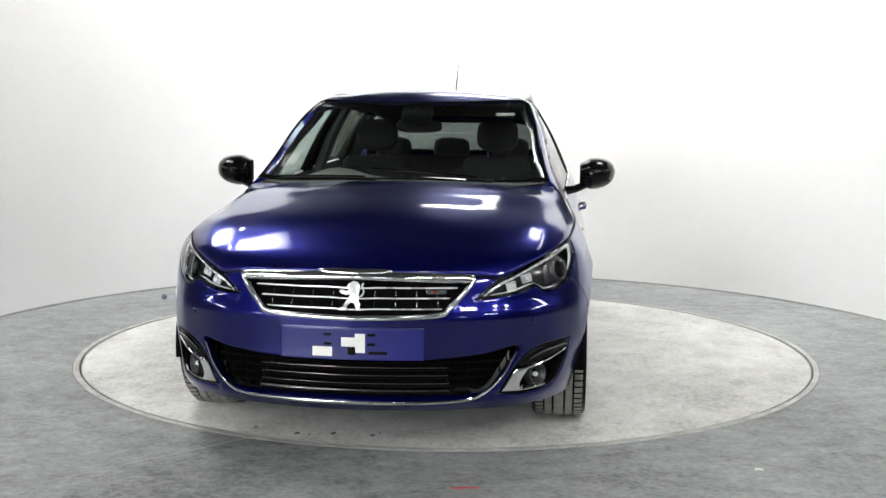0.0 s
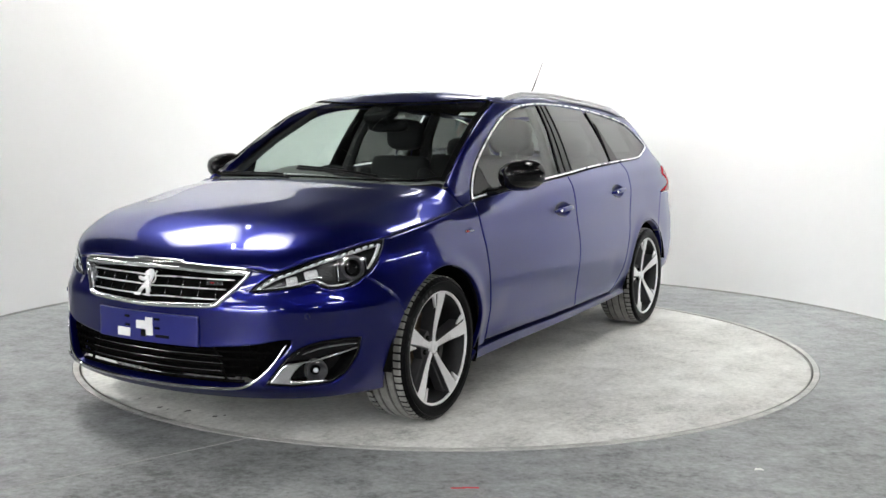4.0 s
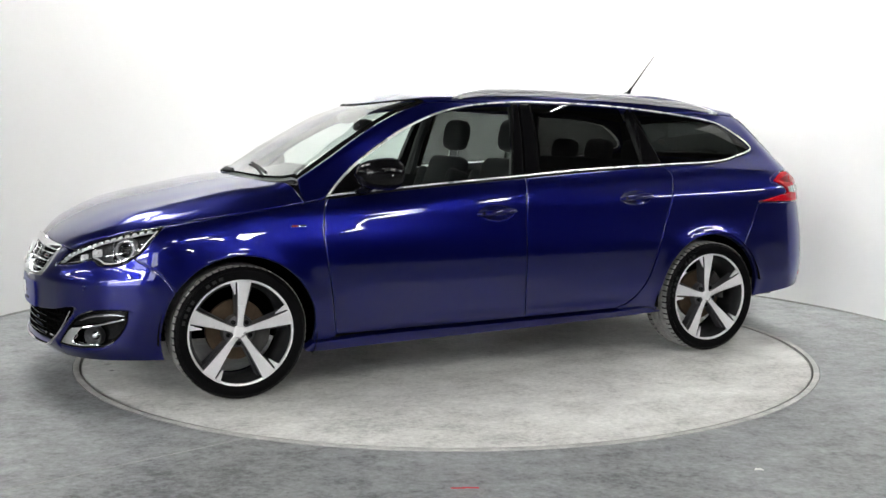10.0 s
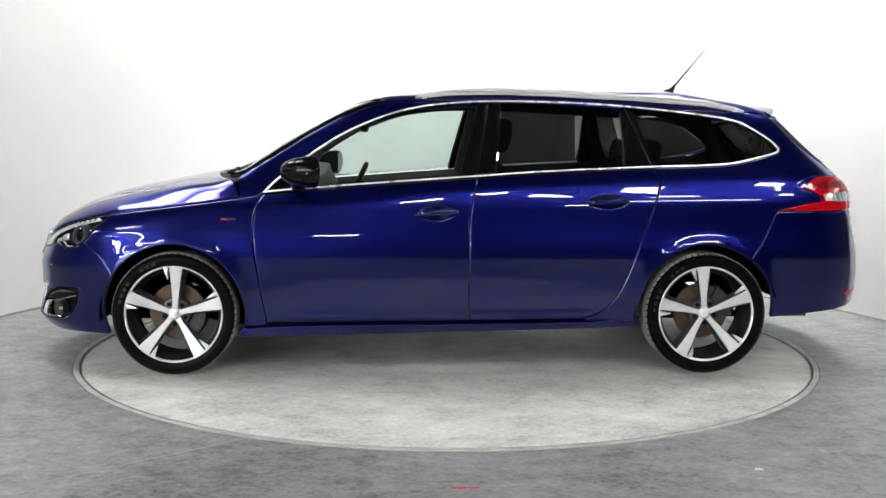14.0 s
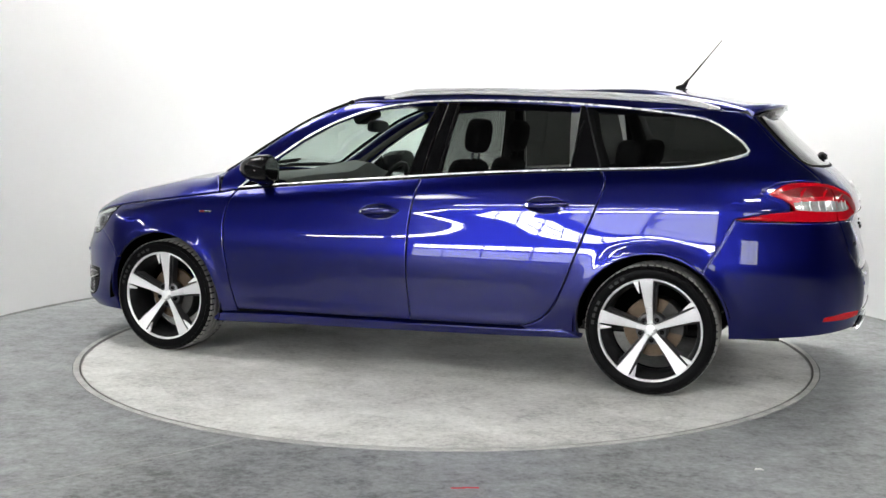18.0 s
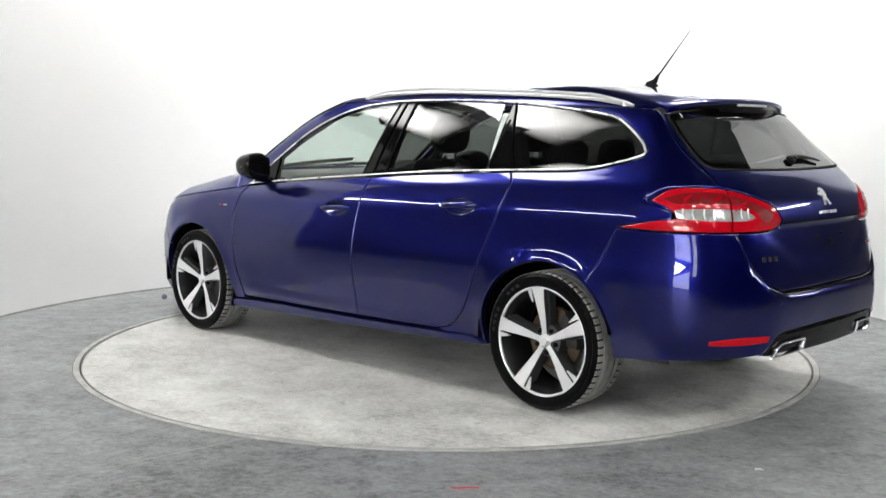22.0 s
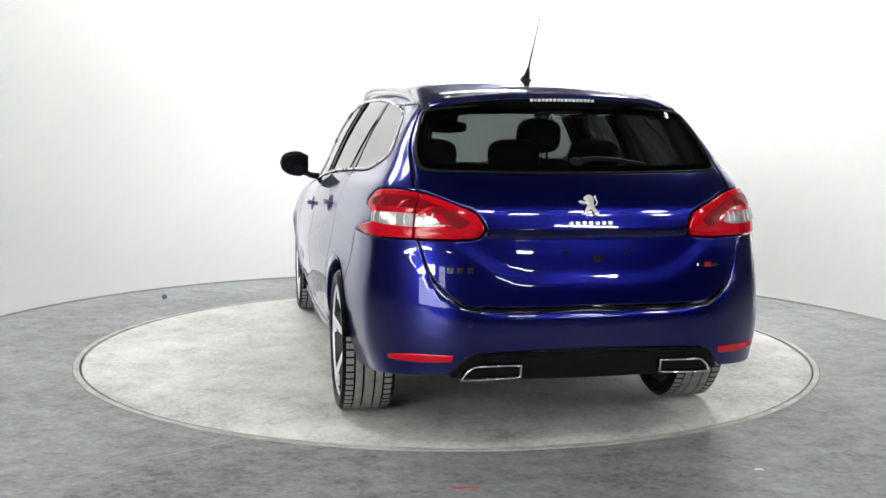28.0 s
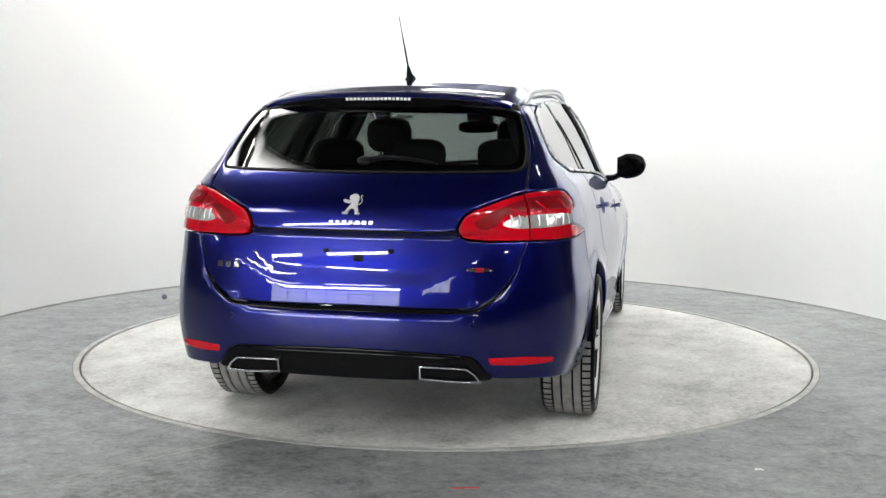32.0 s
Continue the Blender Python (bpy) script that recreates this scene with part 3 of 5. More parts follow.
def shrink(p, d):
    p = ccw(np.asarray(p, float))
    e = np.roll(p, -1, 0) - p
    e /= np.maximum(np.linalg.norm(e, axis=1, keepdims=True), 1e-9)
    nrm = np.stack([-e[:, 1], e[:, 0]], -1)
    m = nrm + np.roll(nrm, 1, 0)
    m /= np.maximum((m * m).sum(1, keepdims=True) / 2, 0.5)
    return p + m * d


def inside(pts, poly):
    x, y = pts[:, 0][:, None], pts[:, 1][:, None]
    a, b = poly, np.roll(poly, -1, 0)
    hit = ((a[:, 1] > y) != (b[:, 1] > y)) & (x < (b[:, 0] - a[:, 0]) * (y - a[:, 1]) / np.where(b[:, 1] == a[:, 1], 1e-12, b[:, 1] - a[:, 1]) + a[:, 0])
    return hit.sum(1) % 2 == 1


def away(pts, poly):
    a, b = poly[None], np.roll(poly, -1, 0)[None]
    d = b - a
    t = np.clip(((pts[:, None] - a) * d).sum(2) / np.maximum((d * d).sum(2), 1e-12), 0, 1)
    return np.linalg.norm(pts[:, None] - a - t[..., None] * d, axis=2).min(1)


def clip(poly, point, normal):
    """The part of an outline on the normal's side of a line."""
    poly, point, normal = np.asarray(poly, float), np.array(point), np.array(normal)
    d = (poly - point) @ normal
    out = []
    for i in range(len(poly)):
        j = (i + 1) % len(poly)
        if d[i] >= 0:
            out.append(poly[i])
        if (d[i] >= 0) != (d[j] >= 0):
            out.append(poly[i] + (poly[j] - poly[i]) * d[i] / (d[i] - d[j]))
    p = np.array(out)
    return path(*[[p[i], p[(i + 1) % len(p)]] for i in range(len(p))])


def cut(poly, a, b):
    """The part of an outline to the left of the line from a to b."""
    d = np.array(b, float) - np.array(a, float)
    return clip(poly, a, (-d[1], d[0]))


def panel(mode, outline, holes=(), lift=0.0, gap=0.0025, depth=0.02, step=0.022, sink=0.003):
    """A sheet of the skin inside an outline: rolled rim, turned-in edge. Returns points, faces and normals."""
    loops = [shrink(outline, gap)] + [ccw(shrink(h, -gap))[::-1] for h in holes]
    rolls = [shrink(loops[0], 0.006)] + [ccw(shrink(ccw(q), -0.006))[::-1] for q in loops[1:]]
    lo, hi = loops[0].min(0), loops[0].max(0)
    gx, gy = np.meshgrid(np.arange(lo[0], hi[0], step), np.arange(lo[1], hi[1], step))
    gx[::2] += step / 2
    g = np.stack([gx.ravel(), gy.ravel()], -1)
    keep = inside(g, loops[0]) & (away(g, loops[0]) > 0.45 * step + 0.006)
    for q in loops[1:]:
        keep &= ~inside(g, q) & (away(g, q) > 0.45 * step + 0.006)
    pts, edges, rim = [], [], []
    for q in loops:
        n0 = sum(map(len, pts))
        pts.append(q)
        rim.append((n0, len(q)))
        edges += [(n0 + i, n0 + (i + 1) % len(q)) for i in range(len(q))]
    for q, o in zip(rolls, loops):
        ok = (away(q, o) > 0.004) & (inside(q, loops[0]))
        pts.append(q[ok])
    pts.append(g[keep])
    uv = np.vstack(pts)
    v2, _, tri, orig, _, _ = delaunay_2d_cdt([Vector(p) for p in uv], edges, [], 0, 1e-5)
    v2 = np.array([tuple(p) for p in v2])
    tri = np.array([t for t in tri if len(t) == 3])
    cen = v2[tri].mean(1)
    ok = inside(cen, loops[0])
    for q in loops[1:]:
        ok &= ~inside(cen, q)
    tri = tri[ok]
    back = np.full(len(uv), -1)
    for i, o in enumerate(orig):
        for k in o:
            back[k] = i
    P = lay(mode, v2)
    N = slope(P)
    # faces outwards
    fn = np.cross(P[tri[:, 1]] - P[tri[:, 0]], P[tri[:, 2]] - P[tri[:, 0]])
    flip = (fn * N[tri[:, 0]]).sum(1) < 0
    tri[flip] = tri[flip][:, ::-1]
    top, nor = P + N * lift, N.copy()
    V, M, F = [], [], []
    skirtV, skirtN = [], []
    n1 = len(v2)
    for n0, m in rim:
        idx = back[n0:n0 + m]
        c, nn = P[idx] + N[idx] * lift, N[idx]
        tan = np.roll(c, -1, 0) - np.roll(c, 1, 0)
        out = np.cross(tan, nn)
        out /= np.maximum(np.linalg.norm(out, axis=1, keepdims=True), 1e-9)
        if n0 == 0:                                       # which way is out
            mid = P.mean(0)
            if ((c - mid) * out).sum() < 0:
                out = -out
            sign_out = 1 if ((np.cross(tan, nn)) * out).sum() > 0 else -1
        else:
            out = np.cross(tan, nn) * sign_out
            out /= np.maximum(np.linalg.norm(out, axis=1, keepdims=True), 1e-9)
        top[idx] = c - nn * sink
        w = nn + (0.7 if sink > 0.0015 else 0.0) * out
        nor[idx] = w / np.linalg.norm(w, axis=1, keepdims=True)
        s0 = n1 + sum(map(len, skirtV))
        skirtV.append(np.vstack([top[idx], c - nn * depth]))
        skirtN.append(np.vstack([out, out]))
        for i in range(m):
            j = (i + 1) % m
            q = (s0 + i, s0 + j, s0 + m + j, s0 + m + i)
            F.append(q if sign_out < 0 else q[::-1])
    V = np.vstack([top] + skirtV)
    M = np.vstack([nor] + skirtN)
    return V, [tuple(map(int, t)) for t in tri] + F, M


def skin_part(name, sheet, mat, parent, label="", both=False):
    """Adds a panel to the car, and its mirror image if wanted."""
    V, F, M = sheet
    a = part(name, (V, F), mat, parent, label, normals=M)
    if both:
        k = np.array([1, -1, 1])
        b = part(name, (V * k, [tuple(reversed(q)) for q in F]), mat, parent, label, normals=M * k)
        return a, b
    return a


def spot(mode, u, v, lift=0.0, turn=0.0):
    """A pose on the skin: z out of the skin, x along the car or across it, y upwards."""
    p = lay(mode, [(u, v)])
    n = Vector(slope(p)[0])
    up = Vector((0, 0, 1)) if abs(n.z) < 0.9 else Vector((1, 0, 0))
    x = up.cross(n).normalized()
    y = n.cross(x)
    m = Matrix((x, y, n)).transposed().to_4x4()
    m.translation = Vector(p[0]) + n * lift
    return m @ pose(0, 0, 0, 0, 0, turn)


def strip(mode, curve, radius, lift=0.0, flat=0.6, n=8, closed=False, step=0.025):
    """A moulding that follows a curve on the skin."""
    c = smooth(curve, step) if not closed else np.asarray(curve)
    p = lay(mode, c)
    m = slope(p)
    p = p + m * lift
    V = []
    k = len(p)
    for i in range(k):
        a, b = (p[i - 1], p[(i + 1) % k]) if closed else (p[max(i - 1, 0)], p[min(i + 1, k - 1)])
        d = (b - a) / max(np.linalg.norm(b - a), 1e-9)
        s = np.cross(d, m[i])
        r = radius if np.isscalar(radius) else np.interp(i / (k - 1), np.linspace(0, 1, len(radius)), radius)
        for j in range(n):
            t = math.tau * j / n
            V.append(p[i] + s * r * math.cos(t) + m[i] * r * flat * math.sin(t))
    F = grid_faces(k, n, close_r=closed, close_c=True)
    if not closed:
        F += [tuple(reversed(range(n))), tuple(range((k - 1) * n, k * n))]
    return V, F


def hoop(mode, outer, inner, lift=0.0, rise=0.006, drop=0.04):
    """A rounded frame between two outlines of equally many points, with a wall turned in at the inner one."""
    rows = [(w, lift + rise * (1 - (2 * w - 1) ** 4)) for w in (0.0, 0.1, 0.25, 0.5, 0.75, 0.9, 1.0)] + [(1.0, lift - drop)]
    rows = [(0.0, lift - 0.006)] + rows
    V = []
    for w, h in rows:
        p = lay(mode, outer * (1 - w) + inner * w)
        V.append(p + slope(p) * h)
    n, F = len(outer), grid_faces(len(rows), len(outer), close_c=True)
    V = np.vstack(V)
    q = F[3 * n]
    if np.dot(np.cross(V[q[1]] - V[q[0]], V[q[2]] - V[q[0]]), slope(V[q[0]][None])[0]) < 0:
        F = [tuple(reversed(f)) for f in F]
    return V, F


def arch(cx, r, a0, a1):
    return [(cx + r * math.cos(radians(a)), 0.318 + r * math.sin(radians(a))) for a in np.linspace(a0, a1, 14)]


car = new("estate_car")
tagged(car, "dark blue metallic estate car standing on the turntable", "car")
AR = 0.356

# curves in the side view (x, z)
DLO_TOP = [(0.924, 0.926), (0.84, 1.008), (0.74, 1.09), (0.595, 1.187), (0.478, 1.254), (0.329, 1.319), (0.179, 1.365), (-0.004, 1.394), (-0.251, 1.409),
           (-0.62, 1.407), (-0.929, 1.392), (-1.235, 1.364), (-1.5, 1.328), (-1.61, 1.295), (-1.737, 1.212), (-1.778, 1.165)]
DLO_LOW = [(-1.778, 1.165), (-1.762, 1.143), (-1.65, 1.111), (-1.477, 1.079), (-1.09, 1.063), (-0.576, 1.041), (-0.155, 1.012), (0.314, 0.978), (0.714, 0.945), (0.924, 0.926)]
DLO = path(DLO_TOP, DLO_LOW)
SHUT = [(1.69, 0.818), (1.43, 0.854), (1.21, 0.882), (1.03, 0.905)]
DOOR_FRONT = [(0.915, 0.922), (0.943, 0.881), (0.961, 0.776), (0.956, 0.666), (0.941, 0.554), (0.915, 0.38), (0.897, 0.268)]
B_LINE = [(-0.172, 1.009), (-0.14, 0.83), (-0.132, 0.70), (-0.132, 0.483), (-0.142, 0.28)]
REAR_EDGE = [(-1.09, 1.063), (-1.121, 1.02), (-1.115, 0.966), (-1.077, 0.85), (-1.021, 0.71), (-0.957, 0.533), (-0.895, 0.403), (-0.814, 0.324), (-0.72, 0.288)]
# curves on the top (x, y)
ROOF_EDGE = [(0.31, 0.572), (0.0, 0.578), (-0.5, 0.578), (-1.0, 0.575), (-1.4, 0.565), (-1.74, 0.545)]
GLASS_SIDE = [(1.045, 0.703), (0.85, 0.664), (0.6, 0.62), (0.31, 0.572)]
GLASS_TOP = [(0.31, 0.572), (0.38, 0.45), (0.45, 0.25), (0.48, 0.0)]
GLASS_FOOT = [(1.18, 0.0), (1.165, 0.3), (1.115, 0.55), (1.045, 0.703)]
HOOD_BACK = [(1.235, 0.0), (1.215, 0.3), (1.16, 0.55), (1.085, 0.715)]
# curves round the nose and the tail (arc, z)
HOOD_NOSE = [(0.0, 0.722), (0.15, 0.718), (0.3, 0.713), (0.44, 0.707), (0.535, 0.695)]
LAMP_TOP = [(0.535, 0.690), (0.6, 0.712), (0.709, 0.752), (0.858, 0.795), (0.984, 0.818)]
LAMP_TIP = [(0.445, 0.624), (0.49, 0.662), (0.535, 0.690)]
LAMP_BACK = [(0.984, 0.818), (0.958, 0.767), (0.91, 0.70), (0.853, 0.657)]
LAMP_FOOT = [(0.853, 0.657), (0.80, 0.641), (0.725, 0.637), (0.69, 0.660), (0.66, 0.656), (0.61, 0.642), (0.52, 0.630), (0.445, 0.624)]
GRILLE = [(0.0, 0.715), (0.15, 0.712), (0.3, 0.708), (0.425, 0.704), (0.44, 0.692), (0.415, 0.657), (0.345, 0.588), (0.305, 0.564), (0.15, 0.556), (0.0, 0.552)]
INTAKE = [(0.0, 0.405), (0.25, 0.400), (0.45, 0.417), (0.60, 0.440), (0.535, 0.35), (0.475, 0.29), (0.40, 0.258), (0.2, 0.25), (0.0, 0.25)]
FOG = [[(0.512, 0.268), (0.565, 0.345), (0.62, 0.402), (0.70, 0.432), (0.80, 0.44), (0.862, 0.438)], [(0.862, 0.438), (0.85, 0.375), (0.80, 0.302), (0.745, 0.27)], [(0.745, 0.27), (0.63, 0.262), (0.512, 0.268)]]
TAIL_LAMP = [[(0.401, 0.888), (0.42, 0.925), (0.46, 0.955), (0.60, 1.003), (0.70, 1.020), (0.79, 1.024), (0.875, 1.015), (0.952, 0.968)], [(0.952, 0.968), (0.9, 0.945), (0.872, 0.92), (0.868, 0.898), (0.95, 0.884), (1.095, 0.851)],
             [(1.095, 0.851), (0.90, 0.846), (0.70, 0.847), (0.46, 0.849), (0.41, 0.866), (0.401, 0.888)]]
GATE_LOW = [(0.0, 0.600), (0.386, 0.600), (0.486, 0.627), (0.575, 0.702), (0.62, 0.80), (0.642, 0.846)]
GATE_SIDE = [(0.672, 1.024), (0.69, 1.06), (0.717, 1.098), (0.80, 1.202), (0.842, 1.33)]
REAR_GLASS = [(0.0, 1.088), (0.333, 1.090), (0.6, 1.095), (0.69, 1.105), (0.745, 1.16), (0.80, 1.27), (0.80, 1.325), (0.6, 1.345), (0.489, 1.35), (0.0, 1.352)]


def to_side(mode, curve):
    return to_chart("side", lay(mode, smooth(curve)))


def from_side(mode, curve):
    return to_chart(mode, lay("side", smooth(curve)))


# hood: nose edge, headlamps, shut lines, back edge
half = np.vstack([to_chart("top", lay("front", smooth(HOOD_NOSE))), to_chart("top", lay("front", smooth(LAMP_TOP)))[1:],
                  to_chart("top", lay("side", smooth(SHUT)))[1:], smooth([to_chart("top", lay("side", [(1.03, 0.905)]))[0], (1.085, 0.715)])[1:-1], smooth(HOOD_BACK)[::-1]])
hood_out = np.vstack([half, (half * [1, -1])[::-1][1:-1]])
skin_part("hood", panel("top", hood_out), PAINT, car, "long blue hood with a raised middle")

# wings
wing = path(DOOR_FRONT, [(0.897, 0.268), (0.905, 0.25), (1.016, 0.245)], arch(1.365, AR, 192, 34), [(1.66, 0.517), (1.72, 0.60), (1.83, 0.678)],
            to_chart("side", lay("front", smooth(LAMP_BACK)))[::-1][3:], SHUT, [(1.03, 0.905), (0.95, 0.918), (0.915, 0.922)])
skin_part("front_wing", panel("side", wing), PAINT, car, both=True)

# the side frame: pillars, roof sides and rear quarter in one pressing
lamp_side = [(-1.735, 0.850), (-1.89, 0.884), (-1.975, 0.899)]
roof_s, gs = to_side("top", ROOF_EDGE), to_side("top", GLASS_SIDE)
frame_out = path([(1.03, 0.905), (0.95, 0.918), (0.924, 0.926)], DLO_TOP, DLO_LOW[:5], REAR_EDGE, [(-0.72, 0.288), (-0.80, 0.262), (-1.017, 0.245)],
                 arch(-1.365, AR, -12, 130), [(-1.594, 0.591), (-1.67, 0.72), (-1.735, 0.850)], lamp_side, [(-1.975, 0.899), (-1.965, 0.925), (-1.93, 0.945), (-1.856, 0.962)], [(-1.856, 0.962), (-1.852, 0.978)],
                 [(-1.852, 0.978), (-1.915, 1.017), (-2.0, 1.026), (-2.07, 1.024)], to_side("rear", GATE_SIDE), [tuple(roof_s[-1]), tuple(roof_s[-1] + [0.005, 0])], roof_s[::-1][1:], gs[::-1], [tuple(gs[0]), (1.045, 0.95), (1.03, 0.905)])
skin_part("body_side", panel("side", frame_out, depth=0.035), PAINT, car, both=True)

# doors, each with its handle, and the sills
fdoor = path(DOOR_FRONT, [(0.897, 0.268), (0.319, 0.274), (-0.142, 0.28)], B_LINE[::-1], [(-0.172, 1.009), (0.314, 0.974), (0.714, 0.941), (0.915, 0.922)])
rdoor = path(B_LINE, [(-0.142, 0.28), (-0.5, 0.284), (-0.72, 0.288)], REAR_EDGE[::-1], [(-1.09, 1.063), (-0.576, 1.037), (-0.172, 1.009)])
HANDLES = (0.035, 0.835), (-0.845, 0.893)


def scoop(u, v, n, r=1.0):
    """The almond outline of a handle's recess."""
    a = np.arange(n) * math.tau / n
    return np.stack([u + r * 0.098 * np.cos(a), v + r * 0.036 * np.sin(a) * (1 - 0.25 * np.abs(np.cos(a)) ** 3)], -1)


front_doors = skin_part("front_door", panel("side", fdoor, [scoop(*HANDLES[0], 48)]), PAINT, car, both=True)
rear_doors = skin_part("rear_door", panel("side", rdoor, [scoop(*HANDLES[1], 48)]), PAINT, car, both=True)
sill = path([(1.018, 0.243), (0.6, 0.262), (-0.142, 0.272), (-0.75, 0.281), (-0.93, 0.283), (-0.985, 0.268), (-0.965, 0.245), (-0.1, 0.222), (0.6, 0.205), (1.03, 0.196), (1.018, 0.243)])
for s in (strip("side", [(1.0, 0.258), (0.319, 0.270), (-0.142, 0.276), (-0.75, 0.284), (-0.93, 0.285)], 0.02, -0.026, 0.4),):
    part("sill_seal", s, LINER, car, "black door seal"), part("sill_seal", flipped(s), LINER, car, "black door seal")
skin_part("sill", panel("side", sill, lift=0.016, depth=0.05, sink=0.006), PAINT, car, both=True)


def handle(mode, u, v, door, flip):
    """A pull handle over a scooped recess in the door."""
    m = spot(mode, u, v, 0.001)
    rows, n = 9, 32
    V = []
    for i in range(rows):
        r = 1.0 - i / (rows - 1) * 0.999
        p = lay(mode, scoop(u, v, n, r * 1.012))
        V.append(p - slope(p) * (0.003 + 0.034 * (1 - r ** 2) ** 1.3))
    cup_s = (np.vstack(V), [tuple(reversed(q)) for q in grid_faces(rows, n, close_c=True)])
    bar = []
    for i in range(25):
        t = -1 + i / 12
        x, y0 = 0.112 * t, 0.007 * t
        h = 0.0135 * (1 - 0.5 * abs(t) ** 4)
        z = -0.002 + 0.028 * (1 - t ** 4)
        for j in range(12):
            a = math.tau * j / 12
            bar.append((x, y0 + h * math.copysign(abs(math.cos(a)) ** 0.8, math.cos(a)), z + 0.008 * math.sin(a)))
    bar_s = (bar, grid_faces(25, 12, close_c=True) + [tuple(reversed(range(12))), tuple(range(288, 300))])
    lock = moved(lathe([(0.0005, 0.004), (0.007, 0.004), (0.008, 0.0)], 12, "z"), pose(-0.088, -0.006, 0.028))
    cup = part("handle_recess", flipped(cup_s) if flip else cup_s, PAINT, door, "blue scooped recess")
    for name, sh, mat, lab in (("door_handle", moved(bar_s, m), PAINT, "blue pull handle"), ("key_lock", moved(lock, m), CHROME, "chrome lock cap")):
        part(name, flipped(sh) if flip else sh, mat, door, lab)


for s, flip in ((0, False), (1, True)):
    handle("side", *HANDLES[0], front_doors[s], flip)
    handle("side", *HANDLES[1], rear_doors[s], flip)

# windows inside a bright surround
bright = strip("side", shrink(DLO, 0.005), 0.0052, 0.003, 0.75, 10, closed=True)
part("window_surround", bright, SATIN, car, "satin chrome window surround"), part("window_surround", flipped(bright), SATIN, car, "satin chrome window surround")
glazing = shrink(DLO, 0.010)

front_win = clip(clip(glazing, (-0.080, 1.001), (0.966, 0.258)), (0.69, 1.0), (-0.97, 0.24))
sail = clip(glazing, (0.697, 1.0), (0.97, -0.24))
bl = clip(clip(glazing, (-0.086, 1.001), (-0.966, -0.258)), (-0.166, 1.011), (0.985, 0.17))
br = clip(clip(glazing, (-0.176, 1.011), (-0.985, -0.17)), (-0.268, 1.03), (0.994, 0.11))
rear_win = clip(clip(clip(glazing, (-0.274, 1.03), (-0.994, -0.11)), (-0.938, 1.054), (0.992, -0.12)), (-0.968, 1.307), (0.93, -0.37))
cpil = clip(clip(clip(glazing, (-1.088, 1.066), (0.934, -0.357)), (-0.272, 1.03), (-0.994, -0.11)), (-0.944, 1.2), (-1.0, 0.0))
quarter = clip(glazing, (-1.094, 1.066), (-0.934, 0.357))
for name, out, mat, lab in (("front_side_window", front_win, CLEAR, "clear side window"), ("rear_side_window", rear_win, TINTED, "dark privacy glass"), ("quarter_window", quarter, TINTED, "dark privacy glass")):
    for ob in skin_part(name, panel("side", out, lift=-0.002, gap=0.0015, depth=0.008, sink=0.001, step=0.06), mat, car, lab, both=True):
        ob.visible_shadow = False
for name, out in (("mirror_sail", sail), ("door_pillar_trim", bl), ("door_pillar_trim", br), ("rear_pillar_trim", cpil)):
    skin_part(name, panel("side", out, lift=0.001, gap=0.002, depth=0.03, sink=0.002, step=0.06), GLOSS_BLACK, car, "gloss black pillar trim", both=True)
for a, b in (((-0.092, 1.01), (-0.192, 1.395)), ((-0.263, 1.035), (-0.305, 1.397)), ((-0.94, 1.06), (-0.975, 1.30))):
    s = strip("side", [a, b], 0.005, 0.003)
    part("window_channel", s, RUBBER, car), part("window_channel", flipped(s), RUBBER, car)

# windscreen, roof
ws_half = np.vstack([smooth(GLASS_FOOT), smooth(GLASS_SIDE)[1:], smooth(GLASS_TOP)[1:]])
ws = np.vstack([ws_half, (ws_half * [1, -1])[::-1][1:-1]])
w = skin_part("windscreen", panel("top", ws, lift=-0.001, gap=0.002, depth=0.01, sink=0.001, step=0.05), CLEAR, car, "clear curved windscreen")
w.visible_shadow = False
band = np.vstack([ws_half, (ws_half * [1, -1])[::-1][1:-1]])
skin_part("windscreen_band", panel("top", shrink(band, 0.001), [shrink(band, 0.022)], lift=0.0006, gap=0.0, depth=0.004, sink=0.0, step=0.5), LINER, car, "black printed band round the windscreen")
roof_half = np.vstack([smooth(GLASS_TOP)[::-1], smooth(ROOF_EDGE)[1:], smooth([(-1.74, 0.545), (-1.76, 0.5), (-1.80, 0.3), (-1.815, 0.0)])[1:]])
skin_part("roof", panel("top", np.vstack([roof_half, (roof_half * [1, -1])[::-1][1:-1]])), PAINT, car, "blue roof")
cowl = np.vstack([smooth(HOOD_BACK), smooth([(1.085, 0.715), (1.045, 0.703)])[1:], smooth(GLASS_FOOT)[::-1][1:]])
skin_part("scuttle", panel("top", np.vstack([cowl, (cowl * [1, -1])[::-1][1:-1]]), lift=-0.018, gap=0.0, sink=0.0), MATT_BLACK, car, "black scuttle grille below the windscreen")

# ---- nose ----
split = from_side("front", [(1.83, 0.678), (1.72, 0.60), (1.66, 0.517)])
arch_f = from_side("front", arch(1.365, AR, 34, -19))
nose_half = np.vstack([smooth(HOOD_NOSE), smooth(LAMP_TIP)[::-1][1:], smooth(LAMP_FOOT)[::-1][1:], [split[0]], split[1:], arch_f[1:],
                       smooth([tuple(arch_f[-1]), (0.85, 0.203), (0.6, 0.198), (0.3, 0.190), (0.0, 0.188)])[1:]])
grille_out, intake_out, fog_out = twin(smooth(GRILLE)), twin(smooth(INTAKE)), path(*FOG)
fog_other = ccw(fog_out * [-1, 1])
skin_part("front_bumper", panel("front", twin(nose_half), [grille_out, intake_out, fog_out, fog_other], depth=0.03), PAINT, car, "blue front bumper")

